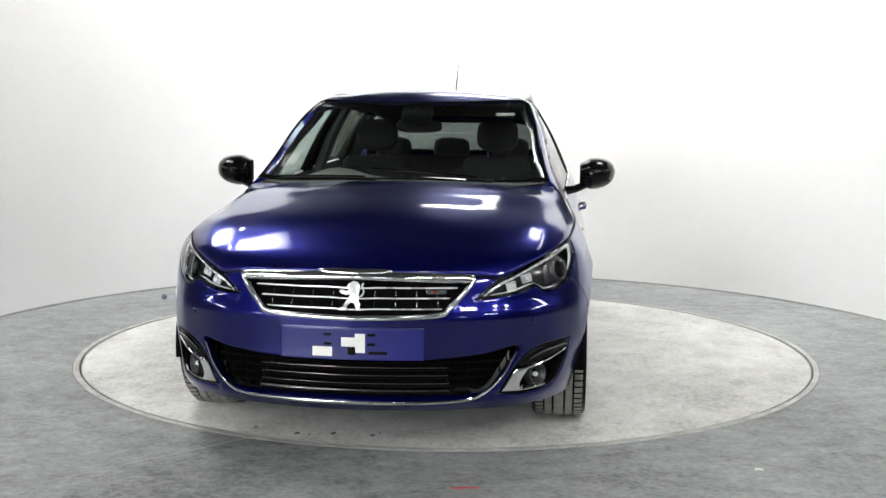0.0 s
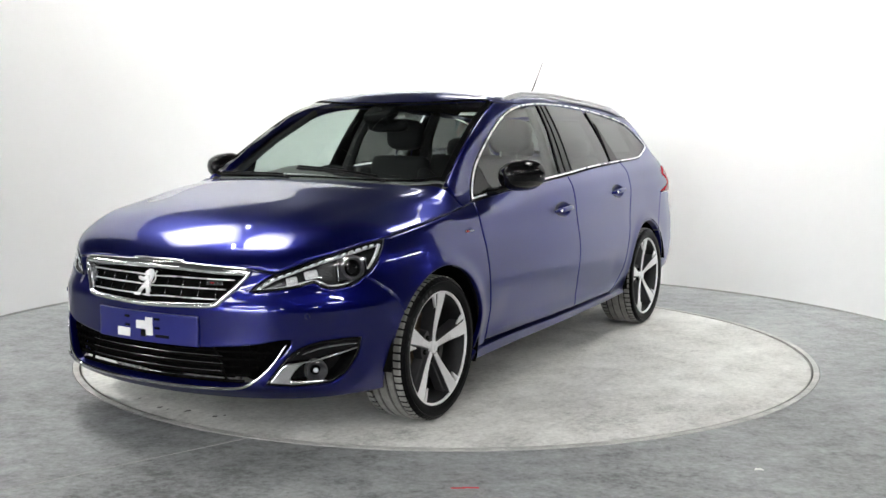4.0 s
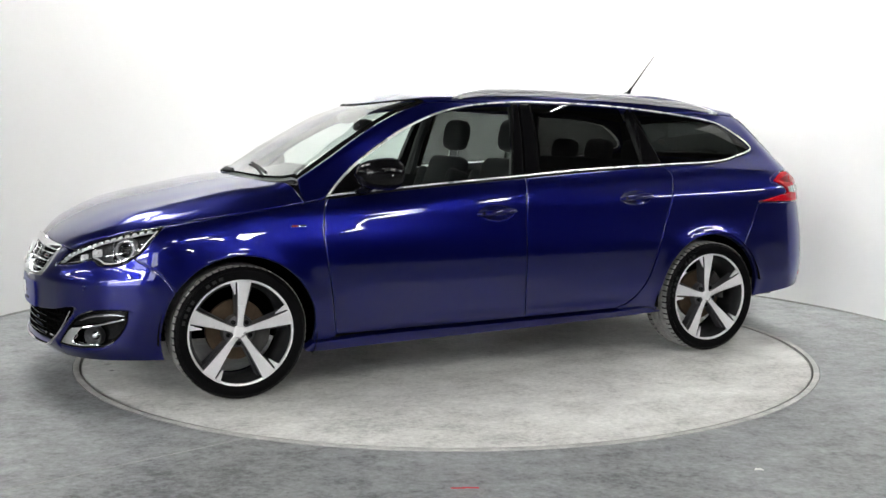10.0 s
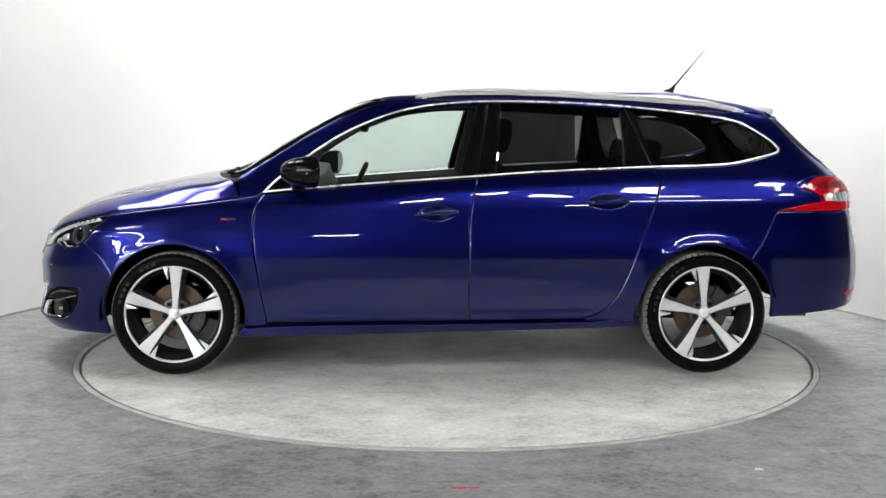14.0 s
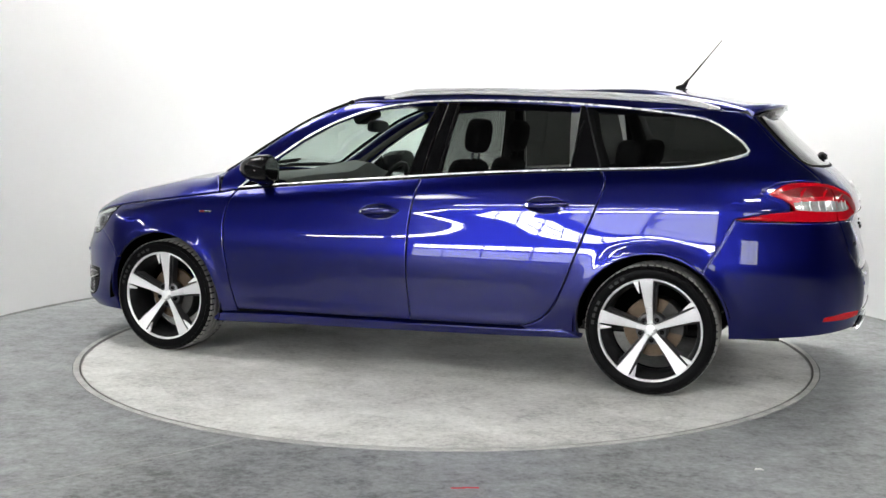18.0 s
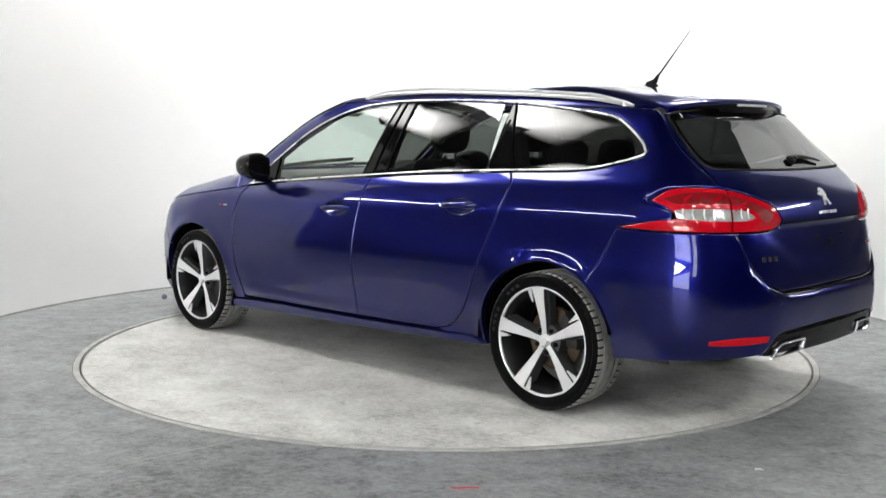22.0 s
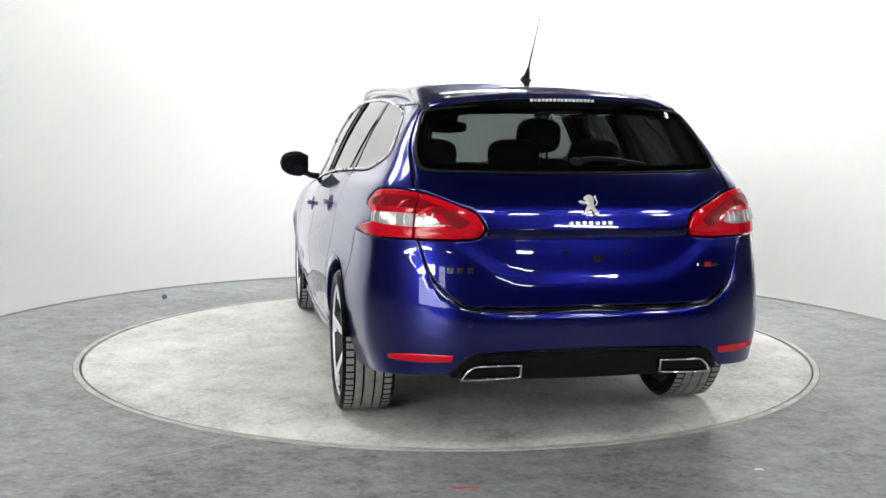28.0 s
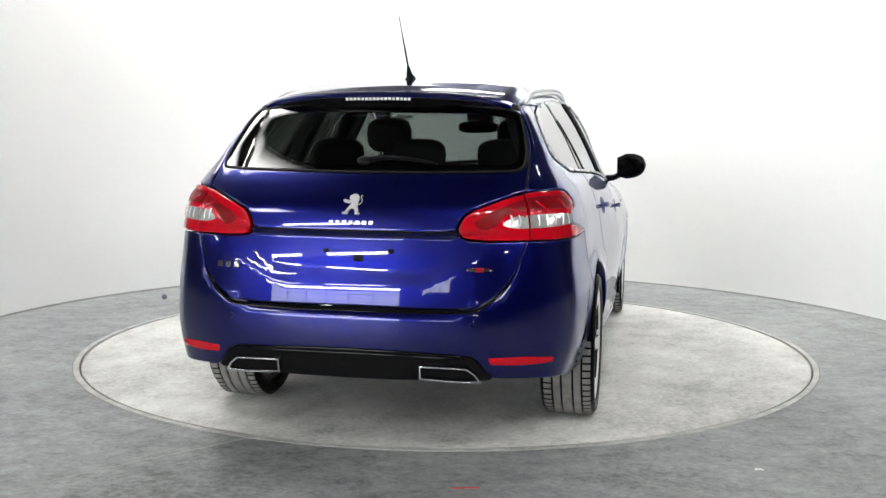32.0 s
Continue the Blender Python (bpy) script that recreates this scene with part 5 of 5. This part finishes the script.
# ---- wheels: the axle lies along y, the outer face towards +y ----
def tyre_shape():
    R, n = 0.3155, 480
    prof = [(0.238, 0.096), (0.249, 0.105), (0.252, 0.1095), (0.256, 0.1095), (0.262, 0.1125), (0.280, 0.1135), (0.289, 0.112), (0.2905, 0.1135), (0.293, 0.1135), (0.295, 0.111), (0.302, 0.106), (0.308, 0.099)]
    tread = []
    for a, b in ((0.096, 0.066), (0.058, 0.028), (0.020, -0.020), (-0.028, -0.058), (-0.066, -0.096)):
        tread += [(R - 0.008 if abs(a) < 0.09 else R - 0.004, a), (R - abs(a) * 0.03, a - 0.001), (R - abs(b) * 0.03, b + 0.001), (R - 0.008 if abs(b) < 0.09 else R - 0.004, b)]
    prof = prof + tread + [(r, -h) for r, h in reversed(prof)]
    V, F = lathe(prof, n)
    m = len(prof)
    out = []
    for i, p in enumerate(V):                            # cross cuts in the shoulders
        k = i % n
        r = math.hypot(p[0], p[2])
        if r > 0.297 and 0.062 < abs(p[1]) < 0.1115 and k % 8 == 0:
            q = (r - 0.0035) / r
            p = (p[0] * q, p[1], p[2] * q)
        out.append(p)
    return (out, F), m, n


SPOKE = [(0.028, 0.0150, 0.0775), (0.045, 0.0135, 0.0780), (0.070, 0.0150, 0.0800), (0.110, 0.0185, 0.0855), (0.150, 0.0225, 0.0930), (0.190, 0.0270, 0.1005), (0.222, 0.0310, 0.1050), (0.2415, 0.0345, 0.1060)]    # radius, half width, height


def spoke_shape():
    """The machined face of one spoke, stepped by the lathe near the hub."""
    cuts = [(r + d, dip) for r in np.arange(0.058, 0.135, 0.0115) for d, dip in ((-0.0016, 0), (-0.0006, 0.0022), (0.0006, 0.0022), (0.0016, 0))]
    rs = [q[0] for q in SPOKE]
    rows = sorted(SPOKE + [(r, np.interp(r, rs, [q[1] for q in SPOKE]), np.interp(r, rs, [q[2] for q in SPOKE]) - dip) for r, dip in cuts])
    face = []
    for r, w, y in rows:
        face += [(-w, y - 0.0035, r), (-w + 0.004, y, r), (w - 0.004, y, r), (w, y - 0.0035, r)]
    return face, grid_faces(len(rows), 4)


def outward(shape):
    """Turns the faces of an open sheet so that they look along +y."""
    V, F = shape
    out = []
    for q in F:
        a, b, c = (Vector(V[q[k]]) for k in range(3))
        out.append(q if (b - a).cross(c - a).y >= 0 else tuple(reversed(q)))
    return V, out


def wheel(turn):
    ob = new("wheel")
    (V, F), m, n = tyre_shape()
    me_ob = part("tyre", (V, F), [RUBBER, TREAD], ob, "low black tyre with dusty tread", sharp=30)
    for f in me_ob.data.polygons:
        c, r = f.center, math.hypot(f.center.x, f.center.z)
        cut = any(v % n % 8 == 0 for v in f.vertices) and abs(c.y) > 0.064
        f.material_index = 1 if r > 0.3060 and not cut and (r > 0.3105 or abs(c.y) > 0.0955) else 0
    for k in range(9):
        if k not in (3, 4):
            a = radians(20 + 7 * k)
            part("sidewall_letter", moved(rbox(0.020, 0.002, 0.015, 0.0006, 1), Matrix.Rotation(a, 4, "Y") @ pose(0, 0.1128, 0.2725)), SIDEWALL_MARK, ob)
    rim = part("rim", lathe([(0.218, -0.095), (0.238, -0.098), (0.238, -0.088), (0.221, -0.080), (0.213, 0.02), (0.224, 0.078), (0.2365, 0.098)], 72), BARREL, ob, "dark grey alloy barrel", sharp=40)
    part("rim_lip", lathe([(0.2370, 0.094), (0.2400, 0.1035), (0.2455, 0.106), (0.2505, 0.1035), (0.249, 0.096)], 96), MACHINED, ob, "bright machined lip")
    for k in range(5):
        a = Matrix.Rotation(radians(72 * k + turn), 4, "Y")
        part("spoke_face", moved(outward(spoke_shape()), a), MACHINED, ob, "bright machined spoke face", sharp=25)
        fl = []                                          # flanks: a dark step on either side, wider on the trailing one
        for r, w, y in SPOKE:
            e = 0.004 + 0.05 * max(r - 0.07, 0)
            fl += [(w, y - 0.0035, r), (w + 0.003, y - 0.022, r), (w + e * 0.7, y - 0.030, r), (w + e, y - 0.064, r),
                   (-w - 1.3 * e - 0.004, y - 0.064, r), (-w - 1.3 * e, y - 0.026, r), (-w - 1.3 * e + 0.004, y - 0.021, r), (-w - 0.003, y - 0.027, r), (-w, y - 0.0035, r)]
        part("spoke", moved((fl, grid_faces(len(SPOKE), 9)), a), ALLOY_GREY, ob, "dark grey spoke flank", sharp=25)
        fin = slab([(0.0400, 0.2370), (0.0475, 0.2350), (0.0640, 0.2310), (0.0490, 0.1970), (0.0385, 0.1760), (0.0370, 0.1830)], 0.010, 0.002)
        fin = [(p[0], 0.092 + p[2], p[1]) for p in fin[0]], [tuple(reversed(q)) for q in fin[1]]
        part("fin", moved(fin, a), MACHINED, ob, "thin machined fin beside the spoke", sharp=25)
        b = Matrix.Rotation(radians(72 * k + 36 + turn), 4, "Y")
        part("wheel_bolt", moved(lathe([(0.0005, 0.074), (0.007, 0.074), (0.0105, 0.070), (0.0105, 0.050)], 12), b @ pose(0, 0, 0.054)), GLOSS_BLACK, ob, "dark wheel bolt")
    part("hub", lathe([(0.0005, 0.070), (0.040, 0.069), (0.050, 0.062), (0.074, 0.056), (0.080, 0.020)], 40), ALLOY_GREY, ob, "dark hub", sharp=40)
    part("centre_cap", joined(lathe([(0.0005, 0.0850), (0.020, 0.0845), (0.026, 0.0825), (0.029, 0.0790), (0.032, 0.0745), (0.034, 0.066)], 40),
                              moved(emblem_shape(0.030, 0.0015), Matrix.Translation((0, 0.0848, 0)) @ Matrix.Rotation(radians(-90), 4, "X"))), SATIN, ob, "silver centre cap with a raised emblem")
    part("valve", moved(tube([(0, 0.075, 0), (0, 0.100, 0.004)], 0.0035, 8), Matrix.Rotation(radians(60), 4, "Y") @ pose(0, 0, 0.206)), RUBBER, ob)
    brake = part("brake_disc", lathe([(0.03, 0.010), (0.07, 0.010), (0.078, 0.0), (0.142, 0.0), (0.144, -0.004), (0.144, -0.022), (0.06, -0.022)], 56), IRON, ob, "worn iron brake disc", sharp=40)
    return ob


def caliper_shape():
    V = []
    for a in np.linspace(-34, 34, 12):
        c, s = math.cos(radians(a)), math.sin(radians(a))
        for r, y in ((0.085, 0.036), (0.100, 0.044), (0.150, 0.044), (0.158, 0.030), (0.158, -0.04), (0.085, -0.04)):
            V.append((r * c, y, r * s))
    return V, grid_faces(12, 6, close_c=True) + [tuple(range(6)), tuple(reversed(range(66, 72)))]


WHEELS = []
proto = wheel(-4)
tagged(proto, "five-spoke machined alloy wheel with low tyre")
for x, y, roll in ((1.365, 0.7625, 0), (-1.365, 0.7525, 9), (1.365, -0.7625, 20), (-1.365, -0.7525, 47)):
    m = pose(x, y, 0.3145) @ (pose(0, 0, 0, 0, 0, 180) if y < 0 else Matrix()) @ Matrix.Rotation(radians(roll), 4, "Y")
    if not WHEELS:
        ob = proto
        ob.matrix_world = m
    else:
        ob = copy_thing(proto, m)
    ob.parent = car
    tagged(ob, group="wheels of the car")
    WHEELS.append(ob)
    sg = 1 if y > 0 else -1
    cal = moved(caliper_shape(), Matrix.Rotation(radians(150 if x > 0 else 205), 4, "Y"))
    cal = cal if sg > 0 else flipped(cal)
    part("brake_caliper", moved(cal, pose(x, y - 0.005 * sg, 0.3145)), CALIPER, car, "grey cast brake caliper")
    # liner behind the arch
    V = []
    arc = [radians(a) for a in np.linspace(-6, 203 if x > 0 else 168, 32)]
    for a in arc:
        for r, yy in ((0.372, 0.862), (0.378, 0.80), (0.378, 0.56), (0.12, 0.545)):
            V.append((x + r * math.cos(a), yy * sg, max(0.3185 + r * math.sin(a), 0.19)))
    part("arch_liner", (V, grid_faces(len(arc), 4)), LINER, car, "black felt wheel arch liner")
    part("axle", tube([(x, y - 0.02 * sg, 0.3185), (x, 0.2 * sg, 0.30)], 0.035, 10), LINER, car)

tray = joined(moved(rbox(1.80, 1.30, 0.05, 0.02, 1), pose(0.0, 0, 0.245)), moved(rbox(3.3, 0.92, 0.05, 0.02, 1), pose(0.15, 0, 0.245)))
part("underbody", tray, LINER, car, "black underbody panels")

# ---- mirrors ----
for s in (1, -1):
    V, rows = [], 15
    for i in range(rows):
        t = i / (rows - 1)                               # from the root outwards
        y = 0.845 + 0.178 * t
        k = math.sqrt(max(1 - (max(t - 0.30, 0) / 0.70) ** 2.6, 0.0)) * (0.72 + 0.28 * min(t / 0.3, 1)) + 0.02
        zc = 1.036 + 0.012 * t
        xb = 0.655 - 0.025 * t
        for j in range(20):
            a = math.tau * j / 20
            c, q = math.cos(a), math.sin(a)
            x = xb + (0.170 * k * max(c, 0) ** 0.9 if c > 0 else -0.022 * abs(c) ** 0.4 * min(1, k * 3))
            z = zc + 0.077 * k * math.copysign(abs(q) ** 0.8, q)
            V.append((x, y, z))
    shell = (V, [tuple(reversed(q)) for q in grid_faces(rows, 20, close_c=True)] + [tuple(range(20)), tuple(reversed(range(280, 300)))])
    sd = (lambda z: z) if s > 0 else flipped
    mirror = part("door_mirror", sd(shell), GLOSS_BLACK, car, "gloss black door mirror", sharp=60)
    stalk = tube([(0.74, 0.775, 0.958), (0.735, 0.82, 0.965), (0.72, 0.865, 0.985), (0.70, 0.89, 1.0)], [0.040, 0.036, 0.034, 0.03], 12, flat=0.55)
    part("mirror_foot", sd(stalk), GLOSS_BLACK, mirror)
    glass_s = slab([(0.868, 0.985), (0.98, 0.988), (1.006, 1.02), (1.004, 1.07), (0.97, 1.098), (0.875, 1.096), (0.858, 1.06), (0.858, 1.01)], 0.004, 0.001)
    glass_s = [(0.632 - p[2] + (0.93 - p[0]) * 0.14, p[0], p[1]) for p in glass_s[0]], glass_s[1]
    part("mirror_glass", sd(glass_s), MIRROR_FACE, mirror, "silver mirror glass")
    part("indicator_strip", sd(tube([(0.772, 0.90, 1.022), (0.758, 0.95, 1.026), (0.715, 0.995, 1.033), (0.67, 1.016, 1.038)], [0.003, 0.004, 0.004, 0.003], 8)), CLEAR_LAMP, mirror, "thin indicator strip")

# ---- roof rails, aerial, wipers ----
for s in (1, -1):
    xs = np.linspace(0.14, -1.62, 40)
    top = lay("top", np.stack([xs, np.full(40, 0.552)], -1))
    pts, rad = [], []
    for i, p in enumerate(top):
        t = i / 39
        h = 0.034 * min(1, (t / 0.10) ** 0.8, ((1 - t) / 0.12) ** 0.9) + 0.004
        pts.append((p[0], (p[1]) * s, p[2] + h))
        rad.append(0.0105 if 0.02 < t < 0.98 else 0.006)
    rail = part("roof_rail", tube(pts, rad, 10, flat=0.85), RAIL, car, "satin aluminium roof rail")
    part("rail_base", tube([(q[0], q[1] - 0.002 * s, q[2] - 0.45 * (q[2] - b[2])) for q, b in zip(pts, top)], [0.006] + [0.0115] * 38 + [0.006], 8, flat=0.85), RAIL, rail)
    for i in (1, 38):
        q, b = pts[i], top[i]
        part("rail_foot", tube([(b[0], b[1] * s, b[2] - 0.004), (q[0], q[1], q[2])], [0.014, 0.011], 10), RAIL, rail)

zr = float(lay("top", [(-1.36, 0.0)])[0][2])
aerial = part("aerial", joined(moved(slab([(-0.075, 0.0), (-0.06, 0.016), (0.0, 0.024), (0.035, 0.018), (0.045, 0.0), (0.035, -0.018), (0.0, -0.024), (-0.06, -0.016)], 0.012, 0.005), pose(-1.345, 0, zr - 0.006, 0, 0, 180)),
                               tube([(-1.335, 0, zr), (-1.372, 0, zr + 0.02), (-1.392, 0, zr + 0.055)], [0.022, 0.014, 0.006], 10)), MATT_BLACK, car, "black whip aerial on a small foot")
part("aerial_rod", tube([(-1.388, 0, zr + 0.045), (-1.445, 0, zr + 0.115), (-1.503, 0, zr + 0.186), (-1.560, 0, zr + 0.256)], [0.0045, 0.0045, 0.0025, 0.002], 8), MATT_BLACK, aerial)

for a, b, off in (((1.13, 0.43), (1.045, -0.14), 0.022), ((1.165, -0.10), (1.085, -0.60), 0.022)):
    pts = lay("top", smooth([a, ((a[0] + b[0]) / 2 - 0.01, (a[1] + b[1]) / 2), b], 0.03)) + np.array([0.004, 0, off - 0.026])
    wiper = part("wiper", tube([tuple(p) for p in pts], [0.009] + [0.008] * (len(pts) - 2) + [0.005], 8), MATT_BLACK, car, "black wiper arm and blade")
    bl = lay("top", smooth([(a[0] - 0.03, a[1] - 0.06), (b[0] - 0.01, b[1])], 0.03)) + np.array([0, 0, 0.003])
    part("wiper_blade", tube([tuple(p) for p in bl], 0.006, 6), RUBBER, wiper)
    part("wiper_pivot", moved(lathe([(0.0005, 0.016), (0.012, 0.014), (0.016, 0.0)], 12, "z"), pose(a[0] + 0.012, a[1], float(pts[0][2]) - 0.004)), MATT_BLACK, wiper)
rw = [spot("rear", u, v, 0.012).translation for u, v in ((-0.02, 1.125), (-0.10, 1.133), (-0.22, 1.128), (-0.34, 1.112))]
rwip = part("rear_wiper", tube(rw, [0.020, 0.017, 0.012, 0.006], 10, flat=0.6), MATT_BLACK, car, "black rear wiper")
part("wiper_pivot", moved(blob(0.03, 0.022, 0.014, 14), spot("rear", 0.0, 1.122, 0.010)), MATT_BLACK, rwip)
for s in (1, -1):
    m = spot("side", 1.085, 0.800, 0.001)
    for nm, sh, mat in (("wing_badge", rbox(0.075, 0.009, 0.003, 0.001, 1), DARK_CHROME), ("badge_stripe", moved(rbox(0.030, 0.010, 0.004, 0.001, 1), pose(-0.018, 0, 0)), RED_BADGE)):
        sh = moved(sh, m)
        part(nm, sh if s > 0 else flipped(sh), mat, car, "small silver and red wing badge" if nm == "wing_badge" else "")

# ---- cabin ----
def cabin_side():
    xs = np.linspace(1.10, -1.95, 70)
    zs = np.concatenate([np.linspace(0.27, 0.86, 9), [0.93]])
    V = []
    for x in xs:
        zb = float(np.interp(x, [-1.8, -1.1, -0.15, 0.92, 1.2], [1.10, 1.055, 1.00, 0.915, 0.90]))
        dx = min(abs(x - 1.365), abs(x + 1.365))
        zz = np.linspace(0.318 + math.sqrt(0.40 ** 2 - dx * dx) if dx < 0.39 else 0.27, zb, 9)      # clear of the wheel arches
        p = lay("side", np.stack([np.full(9, x), zz], -1))
        m = slope(p)
        V += [tuple(q) for q in p - m * 0.05 - np.array([0, 0.01, 0])]
        V.append((x, p[-1][1] - 0.018, zb + 0.004))
    return V, grid_faces(70, 10)


cs = cabin_side()
part("door_card", cs, CABIN_PLASTIC, car, "dark grey door trim"), part("door_card", flipped(cs), CABIN_PLASTIC, car, "dark grey door trim")
xs = np.linspace(0.33, -1.72, 50)
V = []
for x in xs:
    p = lay("top", [(x, y) for y in np.linspace(-0.53, 0.53, 15)]) - np.array([0, 0, 0.05])
    V += [tuple(q) for q in p]
part("headliner", (V, [tuple(reversed(q)) for q in grid_faces(50, 15)]), HEADLINER, car, "pale grey headliner")
part("cabin_floor", moved(rbox(2.4, 1.26, 0.04, 0.01, 1), pose(-0.40, 0, 0.28)), CARPET, car, "black carpet")
dash = []
for y in np.linspace(-0.72, 0.72, 25):
    hump = 0.055 * math.exp(-((y + 0.37) / 0.16) ** 2)
    e = 0.02 * (abs(y) / 0.72) ** 4
    dash += [(1.12 - 0.10 * y * y, y, 0.985), (0.98 - 0.06 * y * y, y, 1.005 + hump * 0.3), (0.76, y, 1.008 + hump - e), (0.66, y, 0.995 + hump - e), (0.63, y, 0.93), (0.67, y, 0.80), (0.70, y, 0.55), (0.95, y, 0.45)]
board = part("dashboard", (dash, grid_faces(25, 8)), DASH_GREY, car, "grey dashboard", sharp=50)
col = pose(0.50, -0.37, 0.895, 0, 65, 0)
sw = part("steering_wheel", moved(joined(tube([(0.165 * math.cos(a), 0.175 * math.sin(a), 0) for a in np.linspace(0, math.tau, 40, endpoint=False)], 0.015, 8, closed=True),
                                         moved(rbox(0.14, 0.15, 0.05, 0.02, 2), pose(0, 0, -0.02)), moved(rbox(0.03, 0.32, 0.02, 0.008, 1), pose(0, 0, -0.008)), moved(rbox(0.15, 0.03, 0.02, 0.008, 1), pose(0.085, 0, -0.008))), col), MATT_BLACK, car, "black leather steering wheel")
part("steering_trim", moved(tube([(0.05 + 0.02 * math.cos(a), 0.02 * math.sin(a), 0.012) for a in np.linspace(0, math.tau, 16, endpoint=False)], 0.003, 6, closed=True), col), SATIN, sw)
part("rear_view_mirror", joined(moved(blob(0.028, 0.125, 0.036, 20, 0.6), pose(0.43, 0, 1.275, 0, -8, 0)), tube([(0.45, 0, 1.28), (0.50, 0, 1.34), (0.53, 0, 1.355)], [0.014, 0.012, 0.02], 8)), MATT_BLACK, car, "black rear-view mirror")
part("sensor_housing", moved(rbox(0.13, 0.16, 0.06, 0.02, 2), pose(0.50, 0, 1.335, 0, 28, 0)), MATT_BLACK, car, "black sensor housing")
part("tax_disc", moved(rbox(0.10, 0.0015, 0.035, 0.0005, 1), pose(0.36, 0.45, 1.338, 0, 26, 0) @ pose(0, 0, 0, 90, 0, 90)), STICKER, car, "small white paper strip behind the windscreen")


def seat_cushion(w, d, h, r):
    return rbox(d, w, h, r, 3)


def front_seat(y):
    ob = new("front_seat")
    ob.parent = car
    ob.matrix_world = pose(0, y, 0)
    part("seat_base", moved(joined(seat_cushion(0.42, 0.50, 0.13, 0.05), moved(rbox(0.48, 0.06, 0.15, 0.028, 3), pose(0, 0.22, 0.02)), moved(rbox(0.48, 0.06, 0.15, 0.028, 3), pose(0, -0.22, 0.02))), pose(0.16, 0, 0.56, 0, -8, 0)), CLOTH, ob, "black cloth seat base")
    part("backrest", moved(joined(rbox(0.12, 0.40, 0.58, 0.05, 3), moved(rbox(0.15, 0.07, 0.46, 0.03, 3), pose(0.015, 0.21, -0.03)), moved(rbox(0.15, 0.07, 0.46, 0.03, 3), pose(0.015, -0.21, -0.03))), pose(-0.20, 0, 0.82, 0, -20, 0)), CLOTH, ob, "black cloth backrest")
    part("headrest", moved(blob(0.052, 0.125, 0.095, 24, 0.62), pose(-0.335, 0, 1.225, 0, -10, 0)), CLOTH, ob, "black cloth headrest")
    for k in (-0.055, 0.055):
        part("headrest_post", tube([(-0.305, k, 1.06), (-0.335, k, 1.20)], 0.007, 8), CHROME, ob, "chrome post")
    return ob


front_seat(0.365), front_seat(-0.365)
bench = new("rear_seat")
bench.parent = car
part("bench_base", moved(rbox(0.50, 1.26, 0.14, 0.05, 3), pose(-0.68, 0, 0.57, 0, -6, 0)), CLOTH, bench)
part("bench_back", moved(rbox(0.14, 1.26, 0.60, 0.05, 3), pose(-1.03, 0, 0.80, 0, -20, 0)), CLOTH, bench)
for y in (-0.40, 0.0, 0.40):
    part("headrest", moved(blob(0.05, 0.125, 0.075, 20, 0.65), pose(-1.155, y, 1.135, 0, -10, 0)), CLOTH, bench, "black cloth headrest")
part("parcel_cover", moved(rbox(0.80, 1.20, 0.02, 0.008, 1), pose(-1.55, 0, 0.98)), CARPET, car, "black load cover")
for s in (1, -1):
    part("pillar_inner", tube([(-0.16, 0.70 * s, 0.98), (-0.20, 0.63 * s, 1.2), (-0.235, 0.53 * s, 1.385)], [0.035, 0.03, 0.03], 8), CABIN_PLASTIC, car, "dark inner pillar trim")
    part("pillar_inner", tube([(1.0, 0.69 * s, 0.95), (0.62, 0.625 * s, 1.19), (0.34, 0.555 * s, 1.345)], [0.022, 0.02, 0.02], 8), CABIN_PLASTIC, car, "dark inner pillar trim")
    part("pillar_inner", tube([(-1.10, 0.68 * s, 1.02), (-1.03, 0.62 * s, 1.2), (-0.99, 0.53 * s, 1.365)], [0.045, 0.04, 0.035], 8), CABIN_PLASTIC, car, "dark inner pillar trim")
    part("pillar_inner", tube([(-1.90, 0.62 * s, 1.02), (-1.82, 0.60 * s, 1.15), (-1.72, 0.52 * s, 1.33)], [0.05, 0.045, 0.04], 8), CABIN_PLASTIC, car, "dark inner pillar trim")


def motions():
    """The disc and the car turn together at one even speed."""
    table_rows, car_rows = [], []
    for t in range(0, 33):
        a = heading(t)
        m = pose(0, 0, 0, 0, 0, a)
        table_rows.append((t, m))
        car_rows.append((t, m @ pose(CAR_X, CAR_Y, 0)))
    walk(disc, table_rows)
    walk(car, car_rows)


motions()
